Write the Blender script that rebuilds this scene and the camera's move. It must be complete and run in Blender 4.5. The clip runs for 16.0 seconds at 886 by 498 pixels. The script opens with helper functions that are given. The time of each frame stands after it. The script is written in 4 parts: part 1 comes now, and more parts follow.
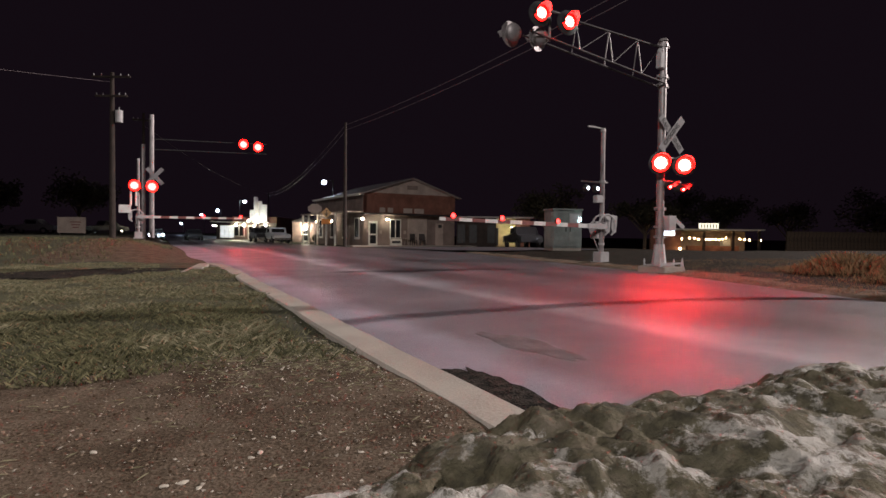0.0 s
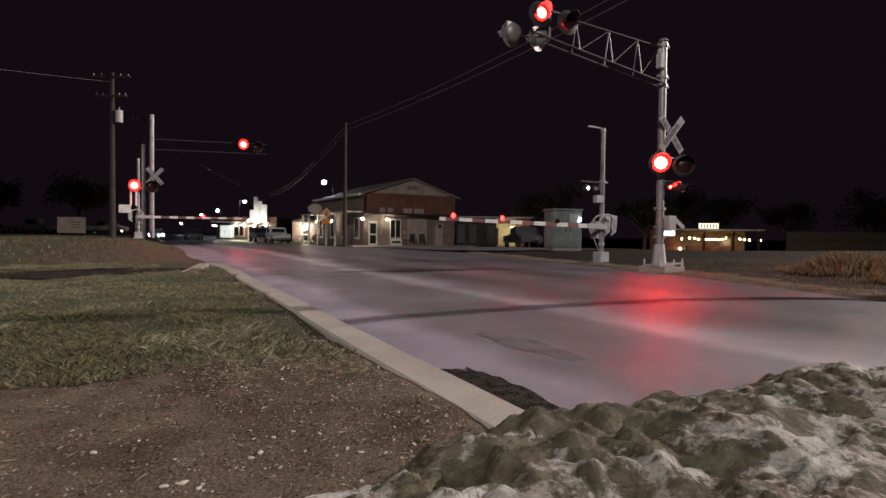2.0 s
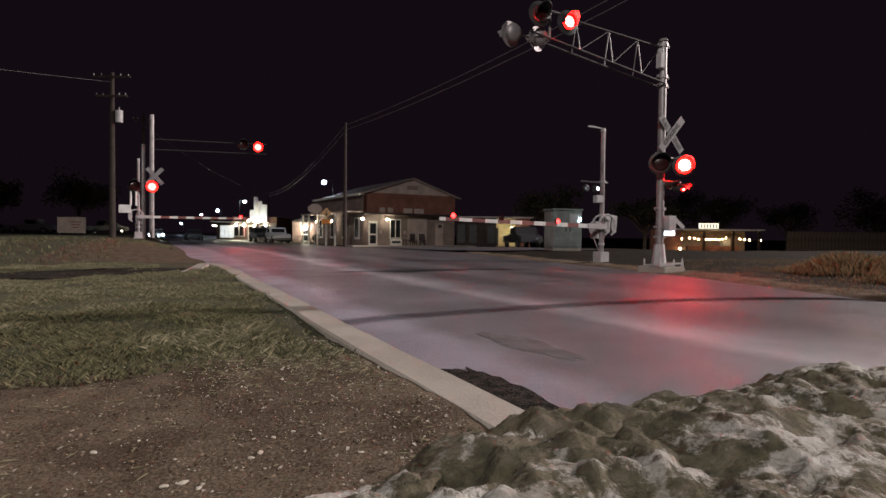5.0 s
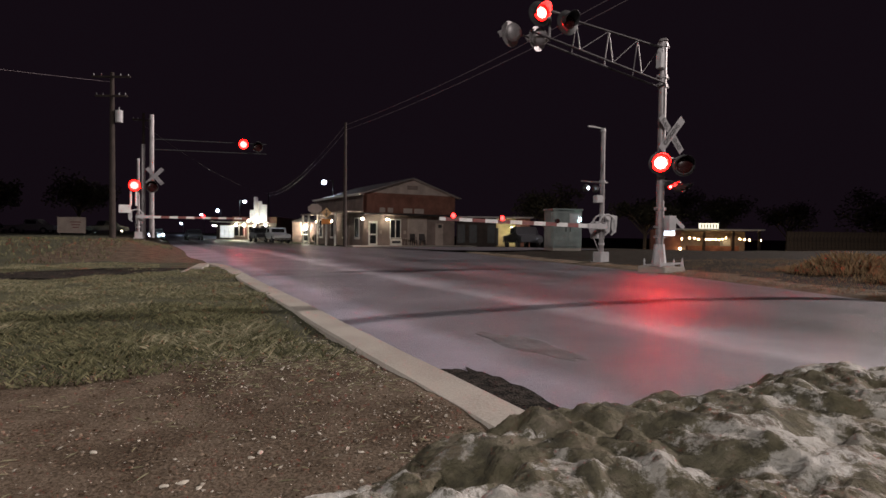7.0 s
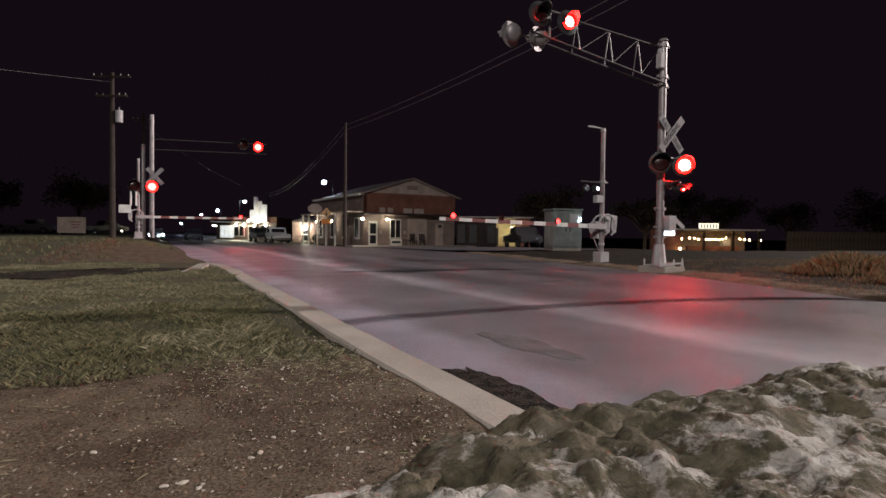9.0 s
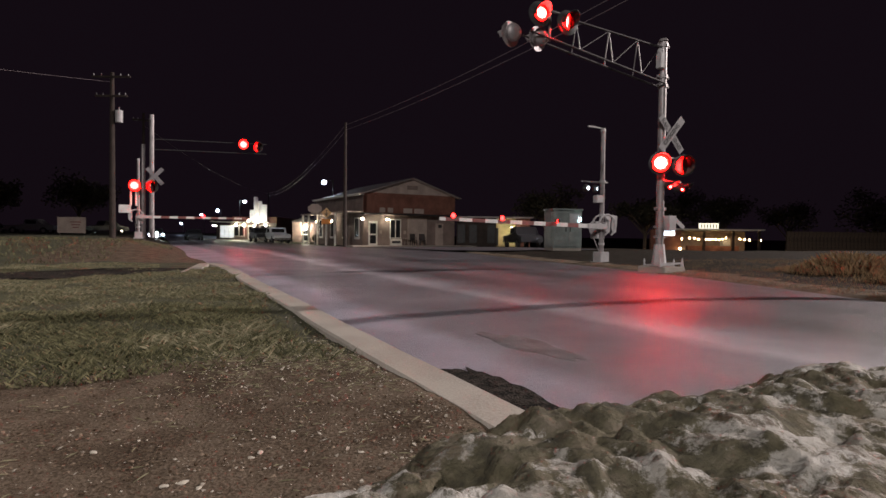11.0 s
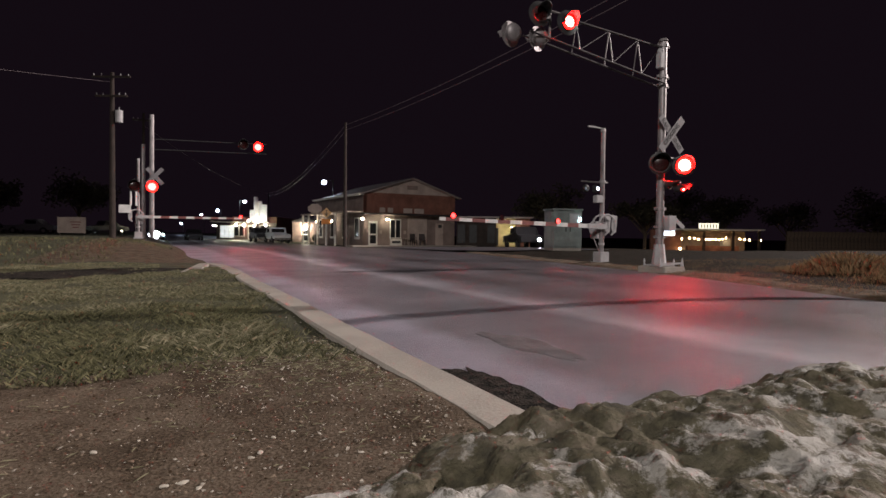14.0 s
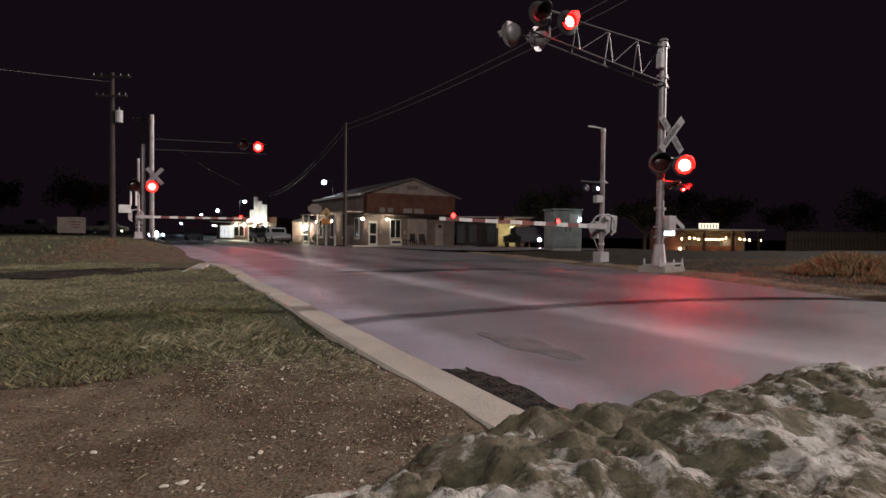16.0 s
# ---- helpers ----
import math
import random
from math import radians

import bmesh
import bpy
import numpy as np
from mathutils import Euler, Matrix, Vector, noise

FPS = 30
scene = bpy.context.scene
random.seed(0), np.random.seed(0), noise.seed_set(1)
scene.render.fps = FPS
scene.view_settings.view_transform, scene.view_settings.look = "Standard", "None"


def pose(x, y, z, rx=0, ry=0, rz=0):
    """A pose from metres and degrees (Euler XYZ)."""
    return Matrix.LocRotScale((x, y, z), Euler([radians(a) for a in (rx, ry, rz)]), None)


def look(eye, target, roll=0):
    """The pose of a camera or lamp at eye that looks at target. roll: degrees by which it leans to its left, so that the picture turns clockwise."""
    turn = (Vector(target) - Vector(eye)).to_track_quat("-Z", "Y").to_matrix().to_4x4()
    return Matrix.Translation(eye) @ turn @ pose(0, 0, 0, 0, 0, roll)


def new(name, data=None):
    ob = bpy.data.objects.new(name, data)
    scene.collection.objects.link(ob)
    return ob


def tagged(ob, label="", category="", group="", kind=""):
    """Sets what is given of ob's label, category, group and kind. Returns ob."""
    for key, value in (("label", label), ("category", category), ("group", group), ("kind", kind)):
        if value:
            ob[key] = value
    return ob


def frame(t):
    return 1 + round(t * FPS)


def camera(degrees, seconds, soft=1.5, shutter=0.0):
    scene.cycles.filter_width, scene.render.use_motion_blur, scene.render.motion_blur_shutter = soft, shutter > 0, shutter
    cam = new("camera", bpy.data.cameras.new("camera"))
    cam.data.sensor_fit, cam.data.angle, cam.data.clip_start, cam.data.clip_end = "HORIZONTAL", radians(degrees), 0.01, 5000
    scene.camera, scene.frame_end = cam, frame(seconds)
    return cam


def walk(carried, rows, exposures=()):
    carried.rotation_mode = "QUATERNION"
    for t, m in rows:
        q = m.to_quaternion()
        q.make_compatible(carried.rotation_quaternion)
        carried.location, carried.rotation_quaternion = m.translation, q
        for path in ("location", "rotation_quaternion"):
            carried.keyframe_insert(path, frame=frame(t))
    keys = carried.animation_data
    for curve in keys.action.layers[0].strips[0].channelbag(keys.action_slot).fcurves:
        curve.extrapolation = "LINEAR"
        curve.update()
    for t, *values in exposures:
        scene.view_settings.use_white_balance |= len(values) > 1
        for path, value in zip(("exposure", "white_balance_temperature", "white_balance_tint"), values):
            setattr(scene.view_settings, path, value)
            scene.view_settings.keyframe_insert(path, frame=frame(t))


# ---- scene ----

# ---- camera ----
cam = camera(76, 16.0)
EYE = look((0, 0, 0.8), (0, 10, 0.8 - 10 * math.tan(radians(1.4))), 0.7)
walk(cam, [(0, EYE), (16.0, EYE)], [(0, 0.0), (16.0, 0.0)])

# ---- night sky and two unseen far spots that stand in for street light ----
world = bpy.data.worlds.new("night")
scene.world = world
world.use_nodes = True
world.node_tree.nodes["Background"].inputs[0].default_value = (0.62, 0.36, 0.60, 1)
world.node_tree.nodes["Background"].inputs[1].default_value = 0.0098

TURN = 26.565
ROAD = pose(0, 0, 0, 0, 0, TURN)


def lamp(name, kind, place, watts, colour, radius=0.3):
    data = bpy.data.lights.new(name, kind)
    data.energy, data.color, data.shadow_soft_size = watts, colour, radius
    ob = new(name, data)
    ob.matrix_world = Matrix.Translation(place)
    return ob


def rd(n, a, z=0.0):
    """A place from metres across the road, along it, and up."""
    return ROAD @ Vector((n, a, z))


def rpose(n, a, z=0.0, rz=0.0):
    return ROAD @ pose(n, a, z, 0, 0, rz)


# added spots far out of view, cones trimmed to light road and verge evenly
side_light = lamp("unseen_street_light", "SPOT", rd(110, -5.7, 44.0), 640000, (1.0, 0.87, 0.83), 0.6)
side_light.matrix_world = look(rd(110, -5.7, 44.0), rd(6, 20, 0))
side_light.data.spot_size, side_light.data.spot_blend = radians(28), 0.2
near_light = lamp("unseen_street_light", "SPOT", (-10, -40, 32.0), 66000, (1.0, 0.93, 0.89), 0.5)
near_light.matrix_world = look((-10, -40, 32.0), (-8, -21.6, 0))
near_light.data.spot_size, near_light.data.spot_blend = radians(100), 0.3

# ---- materials ----


def mat(name, colour, rough=0.6, metal=0.0, vary=0.25, scale=6.0, bump=0.0, fine=40.0, colour2=None, spec=0.5, island=False):
    m = bpy.data.materials.new(name)
    m.use_nodes = True
    nt = m.node_tree
    b = nt.nodes["Principled BSDF"]
    b.inputs["Roughness"].default_value, b.inputs["Metallic"].default_value = rough, metal
    b.inputs["Specular IOR Level"].default_value = spec
    tc = nt.nodes.new("ShaderNodeTexCoord")
    n1, n2 = nt.nodes.new("ShaderNodeTexNoise"), nt.nodes.new("ShaderNodeTexNoise")
    for n, s in ((n1, scale), (n2, fine)):
        n.inputs["Scale"].default_value, n.inputs["Detail"].default_value = s, 5
        nt.links.new(tc.outputs["Object"], n.inputs["Vector"])
    add = nt.nodes.new("ShaderNodeMath")
    add.operation = "ADD"
    nt.links.new(n1.outputs["Fac"], add.inputs[0])
    nt.links.new(n2.outputs["Fac"], add.inputs[1])
    last = add
    if island:
        geo = nt.nodes.new("ShaderNodeNewGeometry")
        mul = nt.nodes.new("ShaderNodeMath")
        mul.operation = "MULTIPLY_ADD"
        mul.inputs[1].default_value, mul.inputs[2].default_value = 0.9, -0.45
        nt.links.new(geo.outputs["Random Per Island"], mul.inputs[0])
        last = nt.nodes.new("ShaderNodeMath")
        nt.links.new(add.outputs[0], last.inputs[0])
        nt.links.new(mul.outputs[0], last.inputs[1])
    ramp = nt.nodes.new("ShaderNodeValToRGB")
    c2 = colour2 or [c * (1 - vary) for c in colour]
    c1 = colour if colour2 else [min(c * (1 + vary), 1) for c in colour]
    ramp.color_ramp.elements[0].color, ramp.color_ramp.elements[1].color = (*c2, 1), (*c1, 1)
    ramp.color_ramp.elements[0].position, ramp.color_ramp.elements[1].position = 0.41, 0.59
    half = nt.nodes.new("ShaderNodeMath")
    half.operation = "MULTIPLY"
    half.inputs[1].default_value = 0.5
    nt.links.new(last.outputs[0], half.inputs[0])
    nt.links.new(half.outputs[0], ramp.inputs[0])
    nt.links.new(ramp.outputs[0], b.inputs["Base Color"])
    if bump:
        bp = nt.nodes.new("ShaderNodeBump")
        bp.inputs["Strength"].default_value, bp.inputs["Distance"].default_value = bump, 0.02
        nt.links.new(add.outputs[0], bp.inputs["Height"])
        nt.links.new(bp.outputs[0], b.inputs["Normal"])
    return m


def glow(name, colour, strength):
    m = bpy.data.materials.new(name)
    m.use_nodes = True
    b = m.node_tree.nodes["Principled BSDF"]
    b.inputs["Base Color"].default_value = (*[min(1, c) * 0.5 for c in colour], 1)
    b.inputs["Emission Color"].default_value = (*colour, 1)
    b.inputs["Emission Strength"].default_value = strength
    return m


M = dict(
    steel=mat("galvanised_steel", (0.30, 0.275, 0.28), 0.45, 0.35, 0.25, 3, 0.15, 60),
    pale=mat("pale_grey_paint", (0.42, 0.41, 0.42), 0.5, 0, 0.15, 4, 0.1, 50),
    # much darker steel for the truss chords and braces
    weathered=mat("dark_steel", (0.05, 0.043, 0.047), 0.6, 0.3, 0.3, 3, 0.15, 60),
    # white sheet greyed in colour for the little light that reaches the crossbuck
    buck=mat("dimmed_white_sheet", (0.20, 0.19, 0.20), 0.55, 0, 0.2, 5, 0.05, 50),
    dark=mat("black_paint", (0.03, 0.03, 0.032), 0.5, 0, 0.3),
    white=mat("white_paint", (0.72, 0.71, 0.70), 0.5, 0, 0.12, 3),
    redpaint=mat("red_reflective_paint", (0.21, 0.08, 0.075), 0.5, 0, 0.2),
    concrete=mat("kerb_concrete", (0.37, 0.335, 0.295), 0.85, 0, 0.13, 2.5, 0.2, 90),
    asphalt=mat("worn_asphalt", (0.185, 0.172, 0.192), 0.42, 0, 0.30, 0.7, 0.6, 210, spec=0.42),
    patch=mat("fresh_tar_patch", (0.145, 0.133, 0.142), 0.6, 0, 0.3, 8, 0.5, 120),
    dirt=mat("gravelly_dirt", (0.175, 0.133, 0.097), 0.95, 0, 0.4, 4.0, 1.0, 80, (0.07, 0.049, 0.032), spec=0.2),
    clod=mat("soil_clods", (0.26, 0.20, 0.15), 0.97, 0, 0.4, 9, 0, 60, (0.085, 0.058, 0.038), spec=0.1, island=True),
    turf=mat("turf", (0.075, 0.075, 0.035), 0.95, 0, 0.4, 1.1, 0.9, 30, (0.035, 0.034, 0.018)),
    grass=mat("grass_blades", (0.16, 0.15, 0.074), 0.8, 0, 0.3, 1.4, 0, 9, (0.052, 0.052, 0.022), island=True),
    straw=mat("dry_grass", (0.26, 0.17, 0.085), 0.8, 0, 0.3, 1.0, 0, 9, (0.12, 0.075, 0.036), island=True),
    deadgrass=mat("dead_grass_blades", (0.24, 0.22, 0.135), 0.8, 0, 0.3, 1.0, 0, 9, (0.13, 0.12, 0.065), island=True),
    pebble=mat("pebbles", (0.52, 0.47, 0.40), 0.85, 0, 0.3, 20, 0, 60, (0.16, 0.13, 0.1), island=True),
    crumb=mat("crumbled_asphalt", (0.06, 0.05, 0.043), 0.97, 0, 0.5, 14, 1.0, 70, (0.012, 0.011, 0.01), spec=0.1),
    # soil colour pulled near black to hold the missing light past the verge
    dim_scrub=mat("shaded_scrubby_soil", (0.024, 0.017, 0.011), 0.97, 0, 0.5, 2.0, 0.8, 40, (0.009, 0.007, 0.004), spec=0.1),
    wood=mat("pole_wood", (0.038, 0.027, 0.023), 0.85, 0, 0.35, 2, 0.5, 40),
    wire=mat("wire_aluminium", (0.27, 0.22, 0.24), 0.5, 0.2, 0.1),
    brick=mat("dark_red_boards", (0.20, 0.085, 0.06), 0.85, 0, 0.25, 1.5, 0.3, 20),
    plaster=mat("aged_plaster", (0.22, 0.165, 0.145), 0.85, 0, 0.2, 1.2, 0.2, 25),
    gable=mat("pale_siding", (0.40, 0.32, 0.28), 0.8, 0, 0.2, 1.2, 0.2, 25),
    roof=mat("metal_roof", (0.30, 0.27, 0.26), 0.5, 0.4, 0.2, 1.5, 0.1, 30),
    glass=mat("dark_window_glass", (0.02, 0.02, 0.022), 0.08, 0, 0.2),
    trimw=mat("white_trim", (0.75, 0.72, 0.66), 0.6, 0, 0.1, 3),
    tank=mat("silver_cabinet_paint", (0.27, 0.31, 0.30), 0.45, 0.3, 0.18, 2.0, 0.1, 30),
    signy=mat("yellow_sign", (0.72, 0.46, 0.22), 0.6, 0, 0.1),
    signo=mat("orange_sign", (0.72, 0.26, 0.05), 0.6, 0, 0.1),
    bark=mat("bark", (0.12, 0.085, 0.06), 0.9, 0, 0.35, 4, 0.6, 30),
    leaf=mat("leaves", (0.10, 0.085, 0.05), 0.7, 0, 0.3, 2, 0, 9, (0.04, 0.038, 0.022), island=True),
    truckw=mat("white_car_paint", (0.6, 0.58, 0.57), 0.3, 0, 0.06),
    carsil=mat("silver_car_paint", (0.36, 0.35, 0.36), 0.3, 0.3, 0.06),
    cardark=mat("dark_car_paint", (0.04, 0.04, 0.045), 0.3, 0, 0.1),
    tyre=mat("tyre_rubber", (0.02, 0.02, 0.02), 0.8, 0, 0.2),
    yellow=mat("yellow_wall", (0.62, 0.52, 0.26), 0.8, 0, 0.12, 2, 0.1),
    redglass=mat("unlit_red_lens", (0.03, 0.006, 0.006), 0.25, 0, 0.1),
    chrome=mat("chrome", (0.6, 0.6, 0.6), 0.15, 0.9, 0.05),
    chair=mat("dark_plastic", (0.05, 0.04, 0.04), 0.5, 0, 0.1),
    lettering=mat("black_lettering", (0.03, 0.03, 0.03), 0.6, 0, 0.1),
)
M["signal"] = glow("lit_red_lens", (1.0, 0.013, 0.011), 430)
M["signal_far"] = glow("lit_red_lens_far", (1.0, 0.010, 0.009), 110)
# pure red ring around the lit core, a painted halo on an enlarged lens
M["rim"] = glow("red_halo_ring", (1.0, 0.0003, 0.0002), 330)
M["arm_red"] = glow("gate_lamp_red", (1.0, 0.005, 0.0045), 60)
M["peep"] = glow("peep_hole_white", (0.75, 0.85, 1.0), 8)
M["cool"] = glow("street_lamp_glow", (0.70, 0.80, 1.0), 110)
M["warm"] = glow("wall_lamp_glow", (1.0, 0.88, 0.66), 160)
M["flood"] = glow("sign_flood_glow", (1.0, 0.98, 0.86), 180)
M["amber"] = glow("bulb_amber", (1.0, 0.68, 0.30), 45)
M["service"] = glow("service_lamp_glow", (0.55, 0.92, 1.0), 55)
M["shoplit"] = glow("lit_shop_interior", (0.86, 0.95, 1.0), 0.8)
M["signlit"] = glow("lit_sign_face", (1.0, 0.92, 0.72), 1.3)
M["head"] = glow("headlight_glow", (0.80, 0.92, 1.0), 160)
M["tail"] = glow("tail_light_glow", (1.0, 0.02, 0.01), 6)


def tracks_and_dim_side(m):
    """Pale and dark lengthwise bands worn into the asphalt; the far half is also painted darker for its weaker light.
    """
    nt = m.node_tree
    b = nt.nodes["Principled BSDF"]
    ramp = b.inputs["Base Color"].links[0].from_node
    tc, mp, sep = nt.nodes.new("ShaderNodeTexCoord"), nt.nodes.new("ShaderNodeMapping"), nt.nodes.new("ShaderNodeSeparateXYZ")
    mp.inputs["Rotation"].default_value = (0, 0, -radians(TURN))
    nz = nt.nodes.new("ShaderNodeTexNoise")
    nz.inputs["Scale"].default_value, nz.inputs["Detail"].default_value = 0.8, 4
    nt.links.new(tc.outputs["Object"], mp.inputs["Vector"])
    nt.links.new(mp.outputs[0], sep.inputs[0])
    nt.links.new(tc.outputs["Object"], nz.inputs["Vector"])
    wob = nt.nodes.new("ShaderNodeMath")
    wob.operation = "MULTIPLY_ADD"
    wob.inputs[1].default_value = 0.5
    nt.links.new(nz.outputs["Fac"], wob.inputs[0])
    nt.links.new(sep.outputs["X"], wob.inputs[2])
    rng = nt.nodes.new("ShaderNodeMapRange")
    rng.inputs["From Min"].default_value, rng.inputs["From Max"].default_value = 1.45, 9.45
    nt.links.new(wob.outputs[0], rng.inputs["Value"])
    band = nt.nodes.new("ShaderNodeValToRGB")
    # stops from about 0.41 on also carry the dimmer light across the road
    stops = ((0.0, 1.75), (0.085, 1.95), (0.12, 1.12), (0.20, 1.02), (0.275, 1.05), (0.305, 1.9), (0.36, 0.95), (0.41, 0.55), (0.46, 0.48), (0.52, 0.74), (0.60, 0.66), (0.66, 0.42), (0.70, 0.44), (0.78, 0.58), (1.0, 0.5))
    el = band.color_ramp.elements
    while len(el) < len(stops):
        el.new(0.5)
    for e, (p, v) in zip(el, stops):
        e.position, e.color = p, (v / 2, v / 2, v / 2 * (1.06 if p < 0.09 else 1), 1)
    mix = nt.nodes.new("ShaderNodeVectorMath")
    mix.operation = "MULTIPLY"
    dbl = nt.nodes.new("ShaderNodeVectorMath")
    dbl.operation = "SCALE"
    dbl.inputs["Scale"].default_value = 2.0
    nt.links.new(rng.outputs[0], band.inputs[0])
    nt.links.new(band.outputs[0], dbl.inputs[0])
    nt.links.new(dbl.outputs[0], mix.inputs[0])
    nt.links.new(ramp.outputs[0], mix.inputs[1])
    nt.links.new(mix.outputs[0], b.inputs["Base Color"])


tracks_and_dim_side(M["asphalt"])


def lichen_stone():
    """Pale limestone with small dark pits, pinkish stains and olive-brown lichen that thins out towards one end."""
    m = bpy.data.materials.new("limestone_with_lichen")
    m.use_nodes = True
    nt = m.node_tree
    b = nt.nodes["Principled BSDF"]
    b.inputs["Roughness"].default_value, b.inputs["Specular IOR Level"].default_value = 0.95, 0.2
    tc = nt.nodes.new("ShaderNodeTexCoord")

    def nz(scale, detail=6, rough=0.6):
        n = nt.nodes.new("ShaderNodeTexNoise")
        n.inputs["Scale"].default_value, n.inputs["Detail"].default_value, n.inputs["Roughness"].default_value = scale, detail, rough
        nt.links.new(tc.outputs["Object"], n.inputs["Vector"])
        return n.outputs["Fac"]

    def ramp(src, *stops):
        n = nt.nodes.new("ShaderNodeValToRGB")
        e = n.color_ramp.elements
        while len(e) < len(stops):
            e.new(0.5)
        for el, (p, c) in zip(e, stops):
            el.position, el.color = p, (*c, 1)
        nt.links.new(src, n.inputs[0])
        return n.outputs[0]

    def blend(fac, a, c):
        n = nt.nodes.new("ShaderNodeMixRGB")
        for k, v in enumerate((fac, a, c)):
            nt.links.new(v, n.inputs[k])
        return n.outputs[0]

    def calc(op, a, c):
        n = nt.nodes.new("ShaderNodeMath")
        n.operation = op
        for k, v in enumerate((a, c)):
            if isinstance(v, float):
                n.inputs[k].default_value = v
            else:
                nt.links.new(v, n.inputs[k])
        return n.outputs[0]

    k0, k1 = (0, 0, 0), (1, 1, 1)
    stone = ramp(nz(16), (0.36, (0.27, 0.25, 0.215)), (0.5, (0.42, 0.40, 0.365)), (0.62, (0.55, 0.53, 0.50)))
    pink = ramp(nz(5.5, 3), (0.5, (0.40, 0.31, 0.26)), (0.7, (0.44, 0.33, 0.28)))
    stone = blend(ramp(nz(7, 4), (0.55, k0), (0.68, (0.5, 0.5, 0.5))), stone, pink)
    mp, sep = nt.nodes.new("ShaderNodeMapping"), nt.nodes.new("ShaderNodeSeparateXYZ")
    nt.links.new(tc.outputs["Object"], mp.inputs["Vector"])
    mp.inputs["Rotation"].default_value = (0, 0, radians(-32.8))
    nt.links.new(mp.outputs[0], sep.inputs[0])
    lean = calc("ADD", calc("MULTIPLY", sep.outputs["X"], -0.06), calc("MULTIPLY", sep.outputs["Y"], 0.38))
    patches = calc("ADD", calc("ADD", calc("MULTIPLY", nz(7, 3), 0.4), calc("MULTIPLY", nz(24, 7, 0.75), 0.6)), lean)
    moss = ramp(nz(40), (0.35, (0.035, 0.03, 0.016)), (0.5, (0.10, 0.088, 0.05)), (0.65, (0.17, 0.14, 0.10)))
    stone = blend(ramp(patches, (0.535, k0), (0.58, (0.92, 0.92, 0.92))), stone, moss)
    pits = ramp(nz(30, 5, 0.7), (0.36, (0.8, 0.8, 0.8)), (0.43, k0))
    brown = ramp(nz(11), (0.4, (0.06, 0.045, 0.03)), (0.6, (0.12, 0.085, 0.06)))
    stone = blend(pits, stone, brown)
    nt.links.new(stone, b.inputs["Base Color"])
    bp = nt.nodes.new("ShaderNodeBump")
    bp.inputs["Strength"].default_value, bp.inputs["Distance"].default_value = 0.6, 0.012
    nt.links.new(calc("ADD", nz(60, 6, 0.7), nz(170, 4, 0.6)), bp.inputs["Height"])
    nt.links.new(bp.outputs[0], b.inputs["Normal"])
    return m


M["stone"] = lichen_stone()

# ---- mesh helpers ----


def box(bm, c, s, rot=None):
    m = Matrix.Translation(c) @ (rot.to_4x4() if rot else Matrix.Identity(4)) @ Matrix.Diagonal((*s, 1))
    return bmesh.ops.create_cube(bm, size=1, matrix=m)["verts"]


def rod(bm, p, q, r, r2=None, seg=12, caps=True):
    p, q = Vector(p), Vector(q)
    d = q - p
    m = Matrix.Translation((p + q) / 2) @ d.to_track_quat("Z", "Y").to_matrix().to_4x4()
    return bmesh.ops.create_cone(bm, cap_ends=caps, segments=seg, radius1=r, radius2=r if r2 is None else r2, depth=d.length, matrix=m)["verts"]


def ball(bm, c, r, seg=12, sz=(1, 1, 1)):
    return bmesh.ops.create_uvsphere(bm, u_segments=seg, v_segments=max(6, seg * 2 // 3), radius=r, matrix=Matrix.Translation(c) @ Matrix.Diagonal((*sz, 1)))["verts"]


def prism(bm, pts, depth, m=None):
    """A slab whose outline is drawn in x and z, with its depth along y."""
    m = m or Matrix.Identity(4)
    lo = [bm.verts.new(m @ Vector((x, -depth / 2, z))) for x, z in pts]
    hi = [bm.verts.new(m @ Vector((x, depth / 2, z))) for x, z in pts]
    bm.faces.new(lo)
    bm.faces.new(hi[::-1])
    for i in range(len(pts)):
        j = (i + 1) % len(pts)
        bm.faces.new((lo[j], lo[i], hi[i], hi[j]))


def part(name, bm, material, parent=None, label="", m=None, smooth=False, bevel=0.0):
    if bevel:
        bmesh.ops.bevel(bm, geom=bm.edges[:], offset=bevel, segments=2, affect="EDGES", clamp_overlap=True)
    bmesh.ops.recalc_face_normals(bm, faces=bm.faces[:])
    me = bpy.data.meshes.new(name)
    bm.to_mesh(me)
    bm.free()
    for mm in material if isinstance(material, (list, tuple)) else [material]:
        me.materials.append(mm)
    if smooth:
        for poly in me.polygons:
            poly.use_smooth = True
    ob = new(name, me)
    ob.parent = parent
    if m:
        ob.matrix_basis = m
    if label:
        tagged(ob, label)
    return ob


def thing(name, m, label, category, group="", kind=""):
    ob = new(name)
    ob.empty_display_size = 0.2
    ob.matrix_basis = m
    return tagged(ob, label, category, group, kind)


def bmx(*calls):
    bm = bmesh.new()
    for fn, *args in calls:
        fn(bm, *args)
    return bm


def raw(name, verts, faces, material, label, category, kind):
    me = bpy.data.meshes.new(name)
    me.from_pydata(verts, [], faces)
    me.materials.append(material)
    me.update()
    return tagged(new(name, me), label, category, "", kind)


MOVING = []

# ---- ground, road, kerb ----


def step(x, lo, hi):
    t = min(max((x - lo) / (hi - lo), 0), 1)
    return t * t * (3 - 2 * t)


